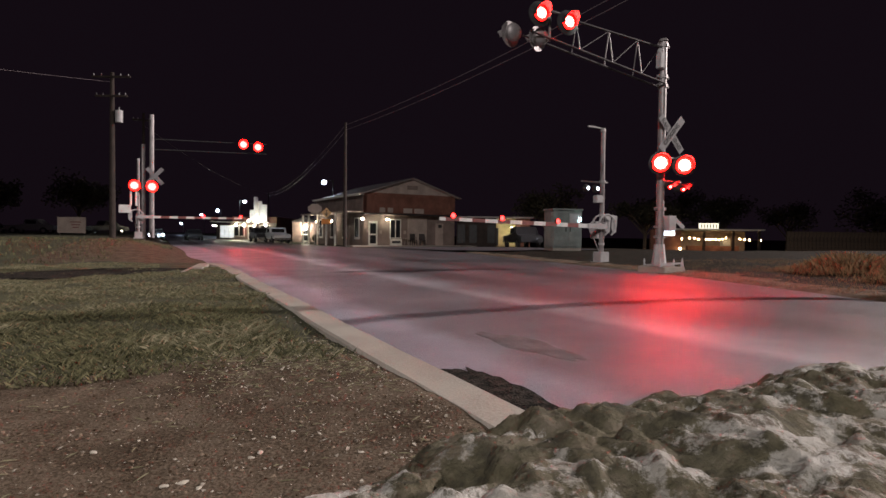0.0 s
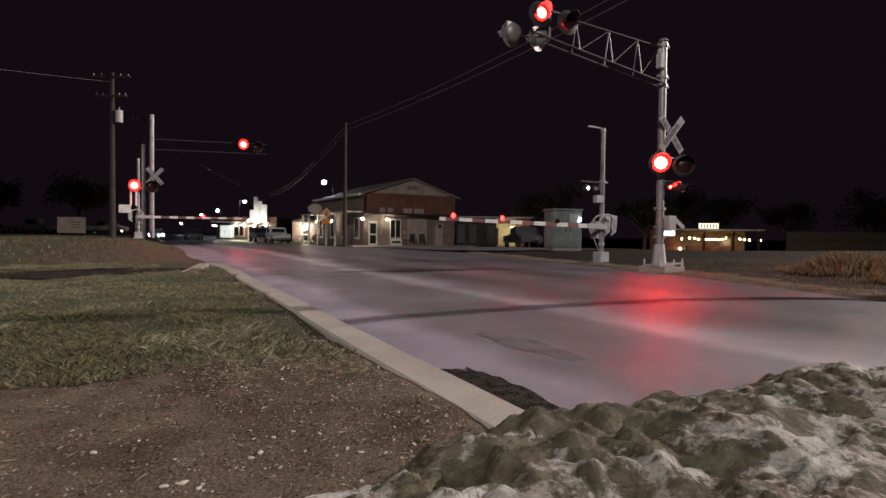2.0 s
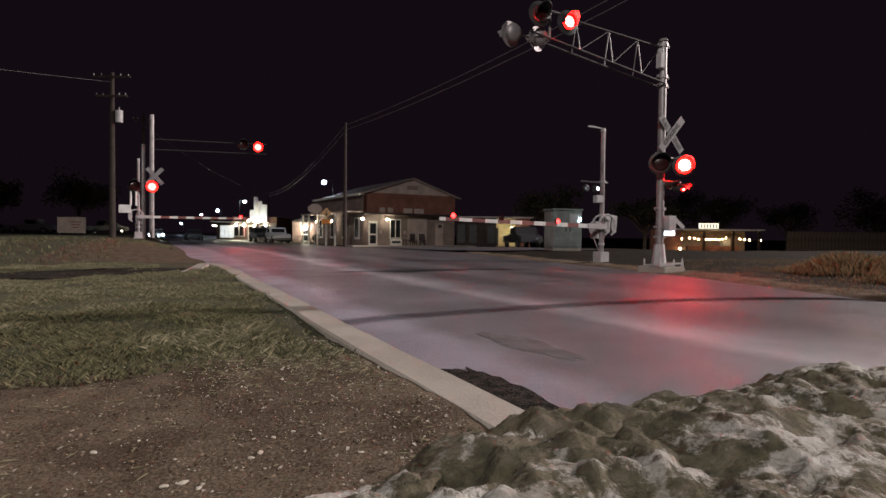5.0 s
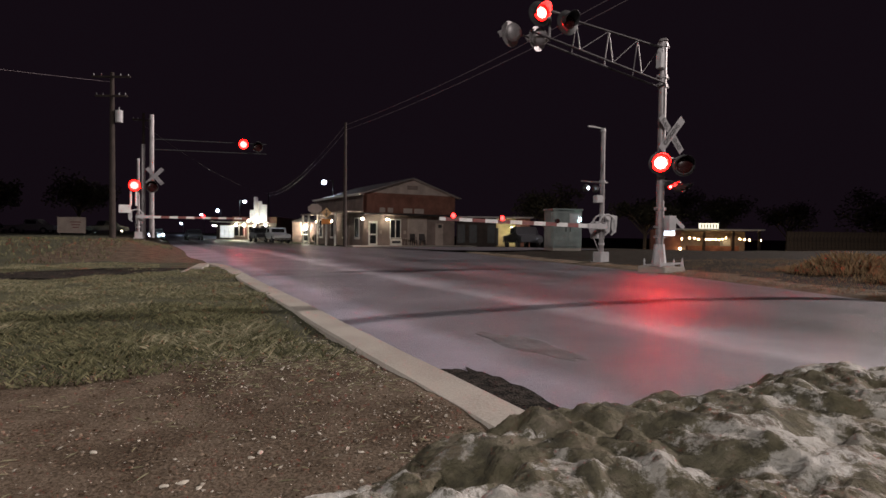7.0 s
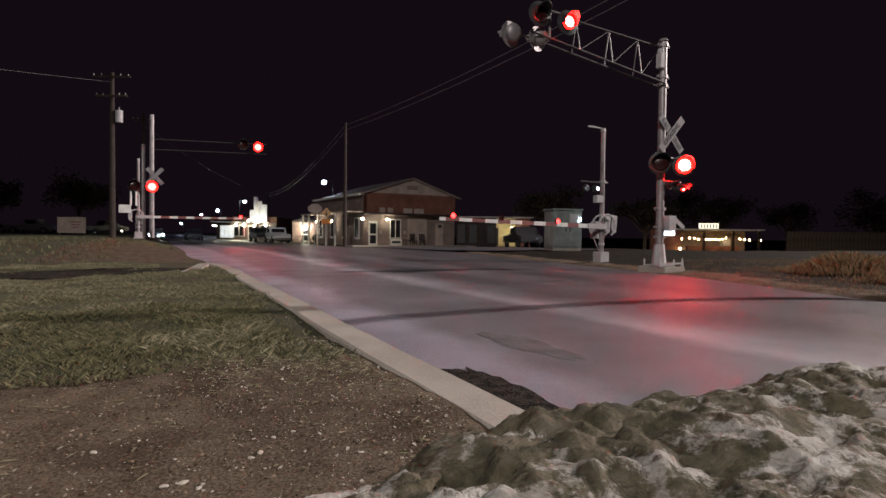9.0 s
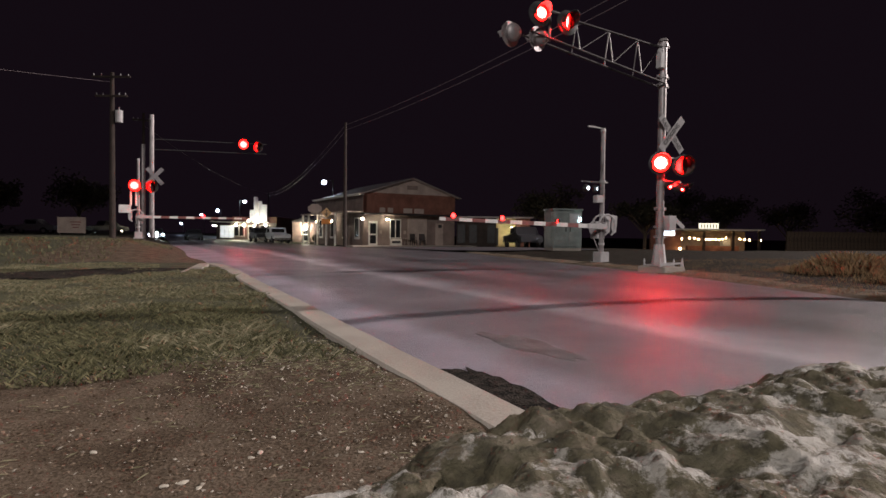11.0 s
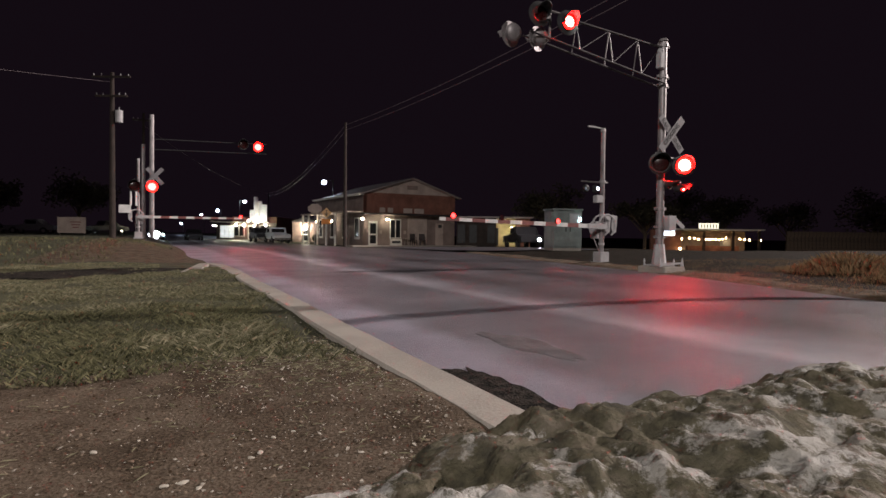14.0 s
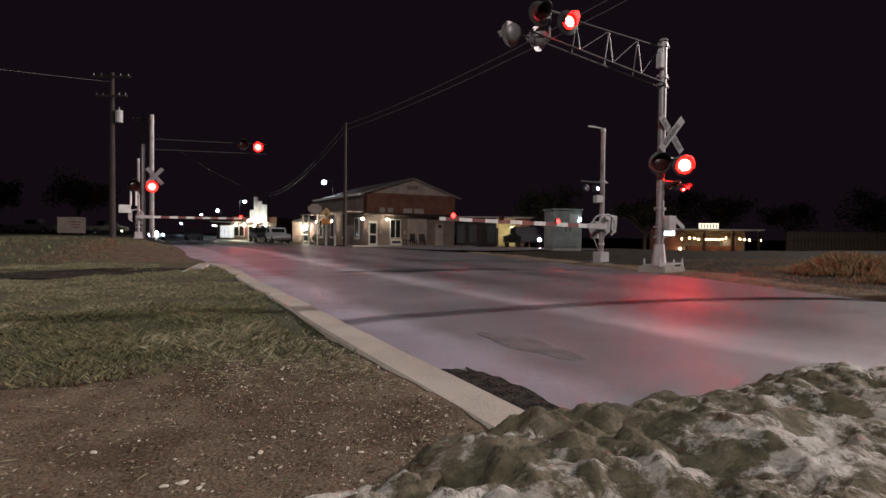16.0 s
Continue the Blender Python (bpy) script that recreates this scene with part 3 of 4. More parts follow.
def near_cantilever():
    th = thing("crossing_signal", rpose(10.79, 9.91, 0.098) @ Matrix.Scale(0.877, 4), "tall galvanised railway crossing signal with truss arm and flashing red lights", "crossing signal")
    part("foundation", bmx((box, (-0.02, -0.1, -0.08), (0.78, 0.95, 0.20))), M["concrete"], th, "low concrete footing", bevel=0.02)
    bm = bmx((rod, (0, 0, 0.05), (0, 0, 0.62), 0.20, 0.135, 8), (box, (0, 0, 0.05), (0.52, 0.52, 0.03)))
    part("pedestal", bm, M["pale"], th, "tapered cast base")
    for x in (-0.27, 0.27):
        for y in (-0.27, 0.27):
            part("anchor_bolt", bmx((rod, (x, y, 0.03), (x, y, 0.15), 0.022, 0.022, 8), (rod, (x, y, 0.15), (x, y, 0.23), 0.03, 0.004, 8)), M["pale"], th)
    part("guard_bar", bmx((box, (0, -0.42, 0.11), (0.75, 0.05, 0.05)), (rod, (-0.42, -0.42, 0.02), (-0.42, -0.42, 0.26), 0.045, 0.01, 8), (rod, (0.42, -0.42, 0.02), (0.42, -0.42, 0.26), 0.045, 0.01, 8)), M["pale"], th, "white bolted guard bar")
    part("mast", bmx((rod, (0, 0, 0.55), (0, 0, 6.15), 0.108, 0.10, 20), (rod, (0, 0, 6.15), (0, 0, 6.22), 0.14, 0.10, 20)), M["steel"], th, "galvanised steel mast", smooth=False)
    for z in (0.78, 1.05, 1.55, 3.05, 4.9, 5.15, 6.0):
        part("clamp", bmx((rod, (0, 0, z), (0, 0, z + 0.09), 0.128, 0.128, 16), (box, (0.17, 0, z + 0.045), (0.08, 0.05, 0.07)), (box, (-0.17, 0, z + 0.045), (0.08, 0.05, 0.07))), M["steel"], th)
    # truss arm: two chords above, two below, tapering up to its tip
    L = 3.75
    for y in (-0.16, 0.16):
        part("lower_chord", bmx((rod, (-0.1, y, 4.98), (-L, y, 5.52), 0.028, 0.028, 10)), M["weathered"], th, "steel tube chord")
        part("lower_chord", bmx((rod, (-L, y, 5.52), (-L - 0.75, y, 5.62), 0.024, 0.024, 10)), M["weathered"], th, "steel tube chord")
    part("upper_chord", bmx((rod, (-0.1, 0, 5.98), (-3.05, 0, 6.17), 0.028, 0.028, 10)), M["weathered"], th, "steel tube chord")
    for x in (-0.95, -1.95, -3.02):
        zl, zu = 4.98 - x * 0.144 - 0.014, 5.98 - x * 0.064
        for y in (-0.16, 0.16):
            part("strut", bmx((rod, (x, y, zl), (x, 0, zu), 0.014, 0.014, 8)), M["steel"], th, "thin upright strut")
    for x0, x1 in ((-0.12, -0.95), (-0.95, -1.95), (-1.95, -3.02)):
        part("brace", bmx((rod, (x1, -0.16, 4.98 - x1 * 0.144), (x0, 0, 5.98 - x0 * 0.064), 0.009, 0.009, 6)), M["weathered"], th, "thin diagonal brace")
    part("bracket_box", bmx((box, (-0.16, -0.05, 5.60), (0.15, 0.18, 0.42)), (ball, (-0.16, -0.05, 5.84), 0.10, 10)), M["pale"], th, "grey junction box on the mast", bevel=0.012)
    # lights that face the traffic
    flasher(th, pose(-0.30, -0.26, 2.80, 0, 0, -36), "L", r=0.225)
    flasher(th, pose(0.60, -0.26, 2.80, 0, 0, -36), "R", r=0.225)
    part("lamp_bar", bmx((rod, (-0.30, -0.1, 2.99), (0.58, -0.1, 2.99), 0.03, 0.03, 8), (rod, (0, -0.15, 2.99), (0, 0.05, 2.99), 0.05, 0.05, 8)), M["steel"], th)
    flasher(th, pose(0.16, -0.18, 2.24, 0, 0, 8), "L", "signal", r=0.10, plate=False)
    flasher(th, pose(0.66, -0.18, 2.19, 0, 0, 8), "R", "signal", r=0.10, plate=False)
    part("lamp_bar", bmx((rod, (0.0, -0.1, 2.36), (0.66, -0.1, 2.34), 0.025, 0.025, 8)), M["steel"], th)
    crossbuck(th, pose(0.15, -0.2, 3.62))
    part("relay_box", bmx((box, (0.28, -0.05, 1.20), (0.28, 0.30, 0.42))), M["pale"], th, "grey relay box", bevel=0.015)
    part("relay_shield", bmx((box, (0.62, -0.1, 1.22), (0.50, 0.03, 0.12), Euler((0, 0.6, 0)).to_matrix())), M["pale"], th, "pale slanted shield", bevel=0.004)
    # lights at the tip of the arm
    part("lamp_bar", bmx((rod, (-3.05, -0.12, 6.17), (-4.45, -0.12, 6.24), 0.03, 0.03, 8), (rod, (-3.9, -0.1, 5.5), (-3.9, -0.1, 6.22), 0.03, 0.03, 8)), M["steel"], th)
    flasher(th, pose(-4.28, -0.25, 6.05, 0, 0, -3), "L", r=0.175)
    flasher(th, pose(-3.45, -0.25, 5.99, 0, 0, -3), "R", r=0.175)
    for x, z, s in ((-4.88, 5.58, "L"), (-4.10, 5.60, "R")):
        h = flasher(th, pose(x, 0.2, z, 0, 0, 180 + 14), s, r=0.15, shell="steel")
    for x, z, s in ((-4.88, 5.58, "L"), (-4.10, 5.60, "R")):
        part("light_back", bmx((ball, (x, -0.02, z), 0.21, 16, (1, 0.55, 1))), M["steel"], th, "domed grey back of a signal light", smooth=True)


near_cantilever()


def gate(n, a, z, name_label, sign, length, lift, tip_lamp, far=False):
    """A crossing gate; its arm reaches across the lane on the side that sign tells (-1: towards smaller n)."""
    th = thing("crossing_gate", rpose(n, a, z), name_label, "crossing gate")
    P = M["pale"]
    part("pedestal", bmx((box, (0, 0, 0.16), (0.36, 0.36, 0.36)), (box, (0, 0, 0.0), (0.5, 0.5, 0.05))), P, th, "white cast base", bevel=0.02)
    part("mast", bmx((rod, (0, 0, 0.3), (0, 0, 4.1), 0.075, 0.065, 16)), M["steel"], th, "galvanised mast")
    part("mast_cap", bmx((rod, (0, 0, 4.1), (0, 0, 4.2), 0.09, 0.05, 12)), P, th)
    for zz in (0.55, 1.0, 1.45, 2.5):
        part("clamp", bmx((rod, (0, 0, zz), (0, 0, zz + 0.07), 0.10, 0.10, 12)), P, th)
    part("gate_mechanism", bmx((box, (0.05, 0.24, 1.02), (0.34, 0.30, 0.55)), (rod, (-0.14, 0.24, 1.05), (0.24, 0.24, 1.05), 0.2, 0.2, 16)), P, th, "grey gate motor housing", bevel=0.02)
    # counterweight side: two curved cheek plates behind the mast
    for y in (-0.14, 0.14):
        bm = bmesh.new()
        ring = [(0.10 + 0.34 * math.cos(radians(g)), 1.16 + 0.34 * math.sin(radians(g))) for g in range(170, -61, -23)]
        for (xa, za), (xb, zb) in zip(ring, ring[1:]):
            rod(bm, (-sign * xa, y, za), (-sign * xb, y, zb), 0.032, 0.032, 6)
        rod(bm, (-sign * ring[0][0], y, ring[0][1]), (-sign * 0.1, y, 1.12), 0.03, 0.03, 6)
        prism(bm, [(-sign * xx, zz) for xx, zz in ((0.30, 1.50), (0.50, 1.46), (0.46, 0.96), (0.34, 0.90), (0.28, 1.1))], 0.03, Matrix.Translation((0, y, 0)))
        part("counterweight_arm", bm, P, th, "curved grey counterweight plate")
    part("conduit", bmx((rod, (-0.09, -0.05, 0.3), (-0.16, 0.2, 0.8), 0.018, 0.018, 8)), M["steel"], th)
    # arm with red and white bands
    arm = new("gate_arm")
    arm.parent = th
    arm.matrix_basis = pose(0, -0.16, 1.12, 0, 0, 0) @ pose(0, 0, 0, 0, -lift * sign, 0)
    tagged(arm, "long striped red and white gate arm")
    part("arm_root", bmx((box, (sign * 0.32, 0, 0), (0.75, 0.06, 0.16))), P, arm, bevel=0.01)
    x0, k, seg = 0.65, 0, 0.41
    while x0 < length:
        x1 = min(x0 + seg, length)
        h = 0.13 - 0.04 * x0 / length
        part("arm_band", bmx((box, (sign * (x0 + x1) / 2, 0, 0), (x1 - x0, 0.035, h))), M["white"] if k % 2 == 0 else M["redpaint"], arm, bevel=0.003)
        x0, k = x1, k + 1
    for d, s in tip_lamp:
        body = part("arm_lamp", bmx((rod, (0, 0.06, 0), (0, 0.0, 0), 0.069, 0.069, 16, False), (box, (0, 0.045, -0.1), (0.05, 0.05, 0.12))), M["dark"], arm, "small red gate arm lamp", Matrix.Translation((sign * d, -0.02, 0.10)))
        bm = bmx((rod, (0, -0.01, 0), (0, 0.01, 0), 0.066, 0.066, 16))
        lens = part("lens", bm, [M["redglass"], M["arm_red"]], body, "small round red lens")
        for poly in lens.data.polygons:
            poly.material_index = 1 if poly.normal.y < -0.5 else 0
        if s:
            MOVING.append((lens, s))
    return th


ng = gate(12.4, 13.7, 0.0, "white railway crossing gate with lowered red and white arm", -1, 5.75, 1.2, ((5.35, ""), (3.8, "L"), (1.85, "R")))
part("top_arm", bmx((rod, (0, 0, 4.18), (-0.62, -0.05, 4.20), 0.02, 0.02, 8), (box, (-0.5, -0.05, 4.19), (0.30, 0.06, 0.05))), M["pale"], ng, "short bracket at the mast head")
part("lamp_bar", bmx((rod, (-0.75, 0.1, 2.52), (0.3, 0.1, 2.52), 0.025, 0.025, 8)), M["steel"], ng)
part("bell_box", bmx((box, (-0.18, -0.02, 1.98), (0.26, 0.2, 0.24))), M["pale"], ng, "grey bell box", bevel=0.02)
for x, s in ((-0.62, "L"), (-0.24, "R")):
    h = part("light_back", bmx((ball, (x, 0.05, 2.30), 0.13, 14, (1, 0.6, 1))), M["dark"], ng, "back of a signal light", smooth=True)
    bm = bmx((rod, (0, -0.01, 0), (0, 0.01, 0), 0.055, 0.055, 12))
    lens = part("peep_lens", bm, [M["dark"], M["peep"]], h, "small clear peep window", Matrix.Translation((x, -0.06, 2.30)))
    for poly in lens.data.polygons:
        poly.material_index = 1 if poly.normal.y < -0.5 else 0
    MOVING.append((lens, s))

fg = gate(-1.0, 34.0, 0.45, "far railway crossing gate with lowered striped arm", 1, 5.4, 0.3, ((3.15, "L"), (5.1, "R")))
flasher(fg, pose(-0.18, -0.2, 2.75, 0, 0, 0), "L", "signal_far", 0.27)
flasher(fg, pose(0.64, -0.2, 2.72, 0, 0, 0), "R", "signal_far", 0.27)
part("counterweight_box", bmx((box, (-0.62, -0.2, 1.52), (0.55, 0.1, 0.42))), M["white"], fg, "white counterweight plate", bevel=0.01)
for x in (-0.35, -0.1):
    part("standpipe", bmx((rod, (x, -0.1, 1.7), (x, -0.1, 2.45), 0.05, 0.05, 10)), M["white"], fg, "short white standpipe")


def far_cantilever():
    th = thing("crossing_signal", rpose(-0.4, 37.0, 0.45), "far dim railway crossing signal with overhead flashing lights", "crossing signal")
    part("mast", bmx((rod, (0, 0, 0), (0, 0, 7.1), 0.14, 0.12, 14)), M["steel"], th, "galvanised mast")
    part("mast", bmx((rod, (-0.45, 0.3, 0), (-0.45, 0.3, 5.4), 0.12, 0.10, 14)), M["steel"], th, "galvanised side mast")
    for z in (5.1, 5.7):
        part("truss_chord", bmx((rod, (0, 0, z), (6.4, 0, z + 0.2), 0.035, 0.03, 8)), M["dark"], th, "dark truss tube")
    crossbuck(th, pose(0.15, -0.2, 3.55), False)
    flasher(th, pose(5.0, -0.2, 5.76), "L", "signal_far", 0.27)
    flasher(th, pose(5.86, -0.2, 5.66), "R", "signal_far", 0.27)


far_cantilever()

# ---- poles and wires ----


def utility_pole(n, a, z, h, arms=(), r=0.16, transformer=False, label="weathered wooden utility pole with crossarms"):
    th = thing("utility_pole", rpose(n, a, z), label, "utility pole")
    part("post", bmx((rod, (0, 0, -0.2), (0, 0, h), r, r * 0.62, 12)), M["wood"], th)
    for zz, w, turn in arms:
        part("crossarm", bmx((box, (0, -0.12, zz), (w, 0.1, 0.12))), M["wood"], th, m=pose(0, 0, 0, 0, 0, turn))
        for k in (-0.45, -0.25, 0.25, 0.45):
            part("insulator", bmx((rod, (k * w, -0.12, zz + 0.06), (k * w, -0.12, zz + 0.2), 0.035, 0.02, 8)), M["pale"], th, m=pose(0, 0, 0, 0, 0, turn))
    if transformer:
        part("transformer", bmx((rod, (0.38, -0.1, h * 0.70), (0.38, -0.1, h * 0.70 + 0.75), 0.22, 0.22, 14), (rod, (0.38, -0.1, h * 0.70 + 0.75), (0.38, -0.1, h * 0.70 + 0.95), 0.05, 0.03, 8)), M["pale"], th, "grey pole transformer")
    return th


def wire(p, q, sag, r=0.014):
    bm = bmesh.new()
    p, q = Vector(p), Vector(q)
    last = None
    for i in range(25):
        u = i / 24
        c = p.lerp(q, u) - Vector((0, 0, sag * 4 * u * (1 - u)))
        if last is not None:
            rod(bm, last, c, r, r, 6, False)
        last = c
    tagged(part("power_line", bm, M["wire"]), "thin sagging overhead power line", "power line", "overhead lines")


def world_to_road(x, y):
    v = ROAD.inverted() @ Vector((x, y, 0))
    return v.x, v.y


def at(px, depth):
    """Road coordinates of a place that lies at this depth and side angle."""
    return world_to_road(px * depth, depth)


utility_pole(*at(-0.583, 36), 0.4, 10.4, ((10.1, 2.4, -26), (8.9, 2.0, -26)), 0.19, True)
utility_pole(*at(-0.528, 46), 0.35, 10.0, ((9.4, 1.6, 0),), 0.15)
utility_pole(*at(-0.1735, 40), -0.2, 8.8, (), 0.14, label="dark wooden utility pole beside the hall")
utility_pole(*at(-0.308, 95), -0.3, 8.0, (), 0.15, label="distant wooden utility pole")
pole_top = Vector((-0.1735 * 40, 40, 8.45))
wire(pole_top, (13.6, 10.1, 11.35), 0.75)
wire(pole_top - Vector((0, 0, 0.35)), (13.7, 10.2, 10.95), 0.7)
wire(pole_top, (-29.3, 95, 7.5), 1.2)
wire(pole_top - Vector((0, 0, 0.4)), (-29.3, 95, 7.1), 1.2)
wire((-21.0, 36, 10.2), (-60, 12, 12), 0.8)
wire((-24.3, 46, 9.4), (-29.3, 95, 7.4), 1.0)

# unseen pole across the road, added so that its shadow falls on the verge
utility_pole(16.7, 3.59, 0.1, 11.6, (), 0.17, label="unseen wooden pole across the road, there for its shadow")


def street_lamp(px, depth, z, h, r, reach=0.9):
    n, a = at(px, depth)
    th = thing("street_lamp", rpose(n, a, z, -TURN), "pole street lamp with a bright bluish-white head", "street lamp", "street lamps")
    part("post", bmx((rod, (reach, 0, 0), (reach, 0, h - z + 0.3), 0.09, 0.06, 10)), M["dark"], th)
    part("arm", bmx((rod, (reach, 0, h - z + 0.2), (0, 0, h - z + 0.15), 0.035, 0.035, 8)), M["dark"], th)
    part("luminaire", bmx((ball, (0, 0, h - z + 0.12), r * 0.8, 12, (1, 1, 0.35))), M["dark"], th)
    part("globe", bmx((ball, (0, -0.02, h - z), r, 14, (1, 1, 0.9))), M["cool"], th, "glowing bluish-white globe", smooth=True)


street_lamp(-0.2105, 58, -0.3, 6.02, 0.23)
street_lamp(-0.350, 104, -0.3, 6.5, 0.26, -0.9)
street_lamp(-0.398, 150, -0.3, 6.6, 0.33)
street_lamp(-0.426, 190, -0.3, 6.6, 0.34)
street_lamp(-0.462, 230, -0.3, 4.2, 0.34)

# ---- the hall across the side street ----


def window(parent, x, z, w, h, sill=True, y=0.0):
    win = part("window", bmx((box, (x, y - 0.02, z + h / 2), (w, 0.04, h))), M["glass"], parent, "dark window")
    for dx in (-w / 2, 0, w / 2):
        part("frame", bmx((box, (x + dx, y - 0.06, z + h / 2), (0.07, 0.06, h + 0.1))), M["trimw"], win)
    for dz in (0, h):
        part("frame", bmx((box, (x, y - 0.055, z + dz), (w + 0.1, 0.05, 0.08))), M["trimw"], win)
    return win


def door(parent, x, z, w, h, y=0.0, pane=True, material="trimw"):
    d = part("door", bmx((box, (x, y - 0.03, z + h / 2), (w, 0.06, h))), M[material], parent, "pale framed door")
    if pane:
        part("pane", bmx((box, (x, y - 0.07, z + h * 0.70), (w * 0.66, 0.02, h * 0.42))), M["glass"], d)
        part("pane", bmx((box, (x, y - 0.07, z + h * 0.26), (w * 0.66, 0.02, h * 0.34))), M["glass"], d)
    part("door_handle", bmx((ball, (x + w * 0.4, y - 0.1, z + 1.0), 0.035, 8)), M["chrome"], d)
    return d


def wall_lamp(parent, x, y, z, r=0.095, material="warm"):
    part("wall_lamp", bmx((box, (x, y + 0.14, z), (0.14, 0.12, 0.24)), (rod, (x, y + 0.1, z + 0.1), (x, y, z + r), 0.02, 0.02, 6)), M["dark"], parent)
    part("lamp_globe", bmx((ball, (x, y, z), r, 10)), M[material], parent, "glowing warm wall lamp", smooth=True)


def hall():
    # front along local x, facing -y; left corner at the origin
    W, Z = 9.0, -0.25
    th = thing("hall", Matrix.Translation((-6.75, 48, Z)) @ pose(0, 0, 0, 0, 0, 30), "old gabled hall with dark red upper boards and plastered ground floor", "building")
    part("front_wall", bmx((box, (W / 2, 0.15, 1.45), (W, 0.3, 2.9))), M["plaster"], th, "aged plaster ground floor wall")
    part("upper_wall", bmx((box, (W / 2, 0.13, 3.75), (W, 0.26, 1.75))), M["brick"], th, "dark red board wall")
    for i in range(12):
        part("board", bmx((box, (W / 2, -0.012, 2.98 + 0.14 * i), (W, 0.03, 0.115))), M["brick"], th)
    bm = bmesh.new()
    prism(bm, [(-0.25, 4.45), (4.6, 5.9), (W + 0.25, 4.45)], 0.24, Matrix.Translation((0, 0.12, 0)))
    part("gable", bm, M["gable"], th, "pale triangular gable")
    part("gable_vent", bmx((box, (4.6, -0.03, 5.2), (1.0, 0.06, 0.34))), M["plaster"], th)
    for sx, ex in ((-0.4, 4.6), (W + 0.4, 4.6)):
        part("barge_board", bmx((rod, (sx, -0.15, 4.42), (ex, -0.15, 5.98), 0.07, 0.07, 4)), M["gable"], th)
    for sx in (-1, 1):
        bm = bmesh.new()
        x0 = 4.6 + sx * 4.95
        vs = [bm.verts.new(p) for p in ((4.6, -0.3, 6.0), (x0, -0.3, 4.38), (x0, 13, 4.38), (4.6, 13, 6.0), (4.6, -0.3, 6.08), (x0, -0.3, 4.46), (x0, 13, 4.46), (4.6, 13, 6.08))]
        for f in ((0, 1, 2, 3), (4, 5, 6, 7), (0, 1, 5, 4), (1, 2, 6, 5), (2, 3, 7, 6), (3, 0, 4, 7)):
            bm.faces.new([vs[k] for k in f])
        part("roof", bm, M["roof"], th, "low metal roof")
    part("side_wall", bmx((box, (0.1, 6.5, 2.3), (0.3, 12.8, 4.6))), M["plaster"], th)
    part("side_wall", bmx((box, (W - 0.1, 6.5, 2.3), (0.3, 12.8, 4.6))), M["plaster"], th)
    part("back_wall", bmx((box, (W / 2, 12.9, 2.3), (W, 0.3, 4.6))), M["plaster"], th)
    part("awning", bmx((box, (W / 2 - 0.1, -0.42, 2.80), (W + 0.2, 0.85, 0.09))), M["dark"], th, "thin dark awning along the front")
    for x, w in ((1.7, 0.5), (2.45, 0.5), (4.15, 0.85), (5.25, 0.95)):
        part("transom_panel", bmx((box, (x, -0.05, 3.15), (w, 0.05, 0.42))), M["gable"], th, "pale boarded transom")
    door(th, 0.85, 0.08, 0.82, 2.1)
    wall_lamp(th, 2.02, -0.35, 2.35)
    wall_lamp(th, -0.25, -0.35, 2.35)
    window(th, 2.95, 0.75, 1.0, 1.6)
    part("window_box", bmx((box, (3.0, -0.08, 0.36), (1.1, 0.1, 0.6))), M["trimw"], th)
    part("dark_vent", bmx((box, (3.0, -0.14, 0.40), (0.8, 0.04, 0.2))), M["dark"], th)
    part("garage_panel", bmx((box, (5.1, -0.04, 1.3), (1.9, 0.08, 2.5))), M["gable"], th, "pale boarded bay")
    door(th, 7.35, 0.1, 0.8, 2.0, 0, False, "gable")
    part("notice", bmx((box, (7.4, -0.09, 1.85), (0.35, 0.03, 0.3))), M["dark"], th)
    for x in (4.6, 5.65):
        part("letter_box", bmx((box, (x - 3.05 if x < 5 else x - 1.78, -0.06, 1.25), (0.22, 0.08, 0.3))), M["gable"], th)
    # side along the main road: veranda with posts and lamps
    part("veranda_roof", bmx((box, (-0.8, 6.4, 2.95), (1.9, 12.6, 0.10))), M["gable"], th, "pale veranda roof")
    part("side_cornice", bmx((box, (-0.25, 6.4, 4.45), (0.5, 12.9, 0.16))), M["trimw"], th, "pale cornice")
    for y in (0.2, 2.6, 5.0, 7.6, 10.4, 12.4):
        part("veranda_post", bmx((box, (-1.6, y, 1.45), (0.14, 0.14, 2.9))), M["trimw"], th)
    for y in (1.3, 4.4, 7.8, 11.2):
        part("side_window", bmx((box, (-0.07, y, 1.55), (0.06, 1.1, 1.9))), M["trimw"], th, "tall pale framed side window")
        part("side_pane", bmx((box, (-0.11, y, 1.6), (0.03, 0.8, 1.6))), M["glass"], th)
    for y in (6.9, 11.3):
        wall_lamp(th, -0.5, y, 2.25)
    part("step", bmx((box, (W / 2, -0.75, 0.0), (W + 3, 1.5, 0.22))), M["concrete"], th, "low concrete front pavement")


hall()


def chair(x, y, rz):
    th = thing("garden_chair", Matrix.Translation((x, y, -0.14)) @ pose(0, 0, 0, 0, 0, rz), "dark plastic chair before the hall wall", "chair", "chairs at the hall")
    part("seat", bmx((box, (0, 0, 0.45), (0.5, 0.5, 0.05))), M["chair"], th, bevel=0.01)
    part("backrest", bmx((box, (0, 0.24, 0.75), (0.5, 0.05, 0.55))), M["chair"], th, bevel=0.01)
    for sx in (-0.21, 0.21):
        for sy in (-0.21, 0.21):
            part("leg", bmx((box, (sx, sy, 0.215), (0.05, 0.05, 0.43))), M["chair"], th)
        part("armrest", bmx((box, (sx, 0, 0.66), (0.05, 0.5, 0.04))), M["chair"], th)


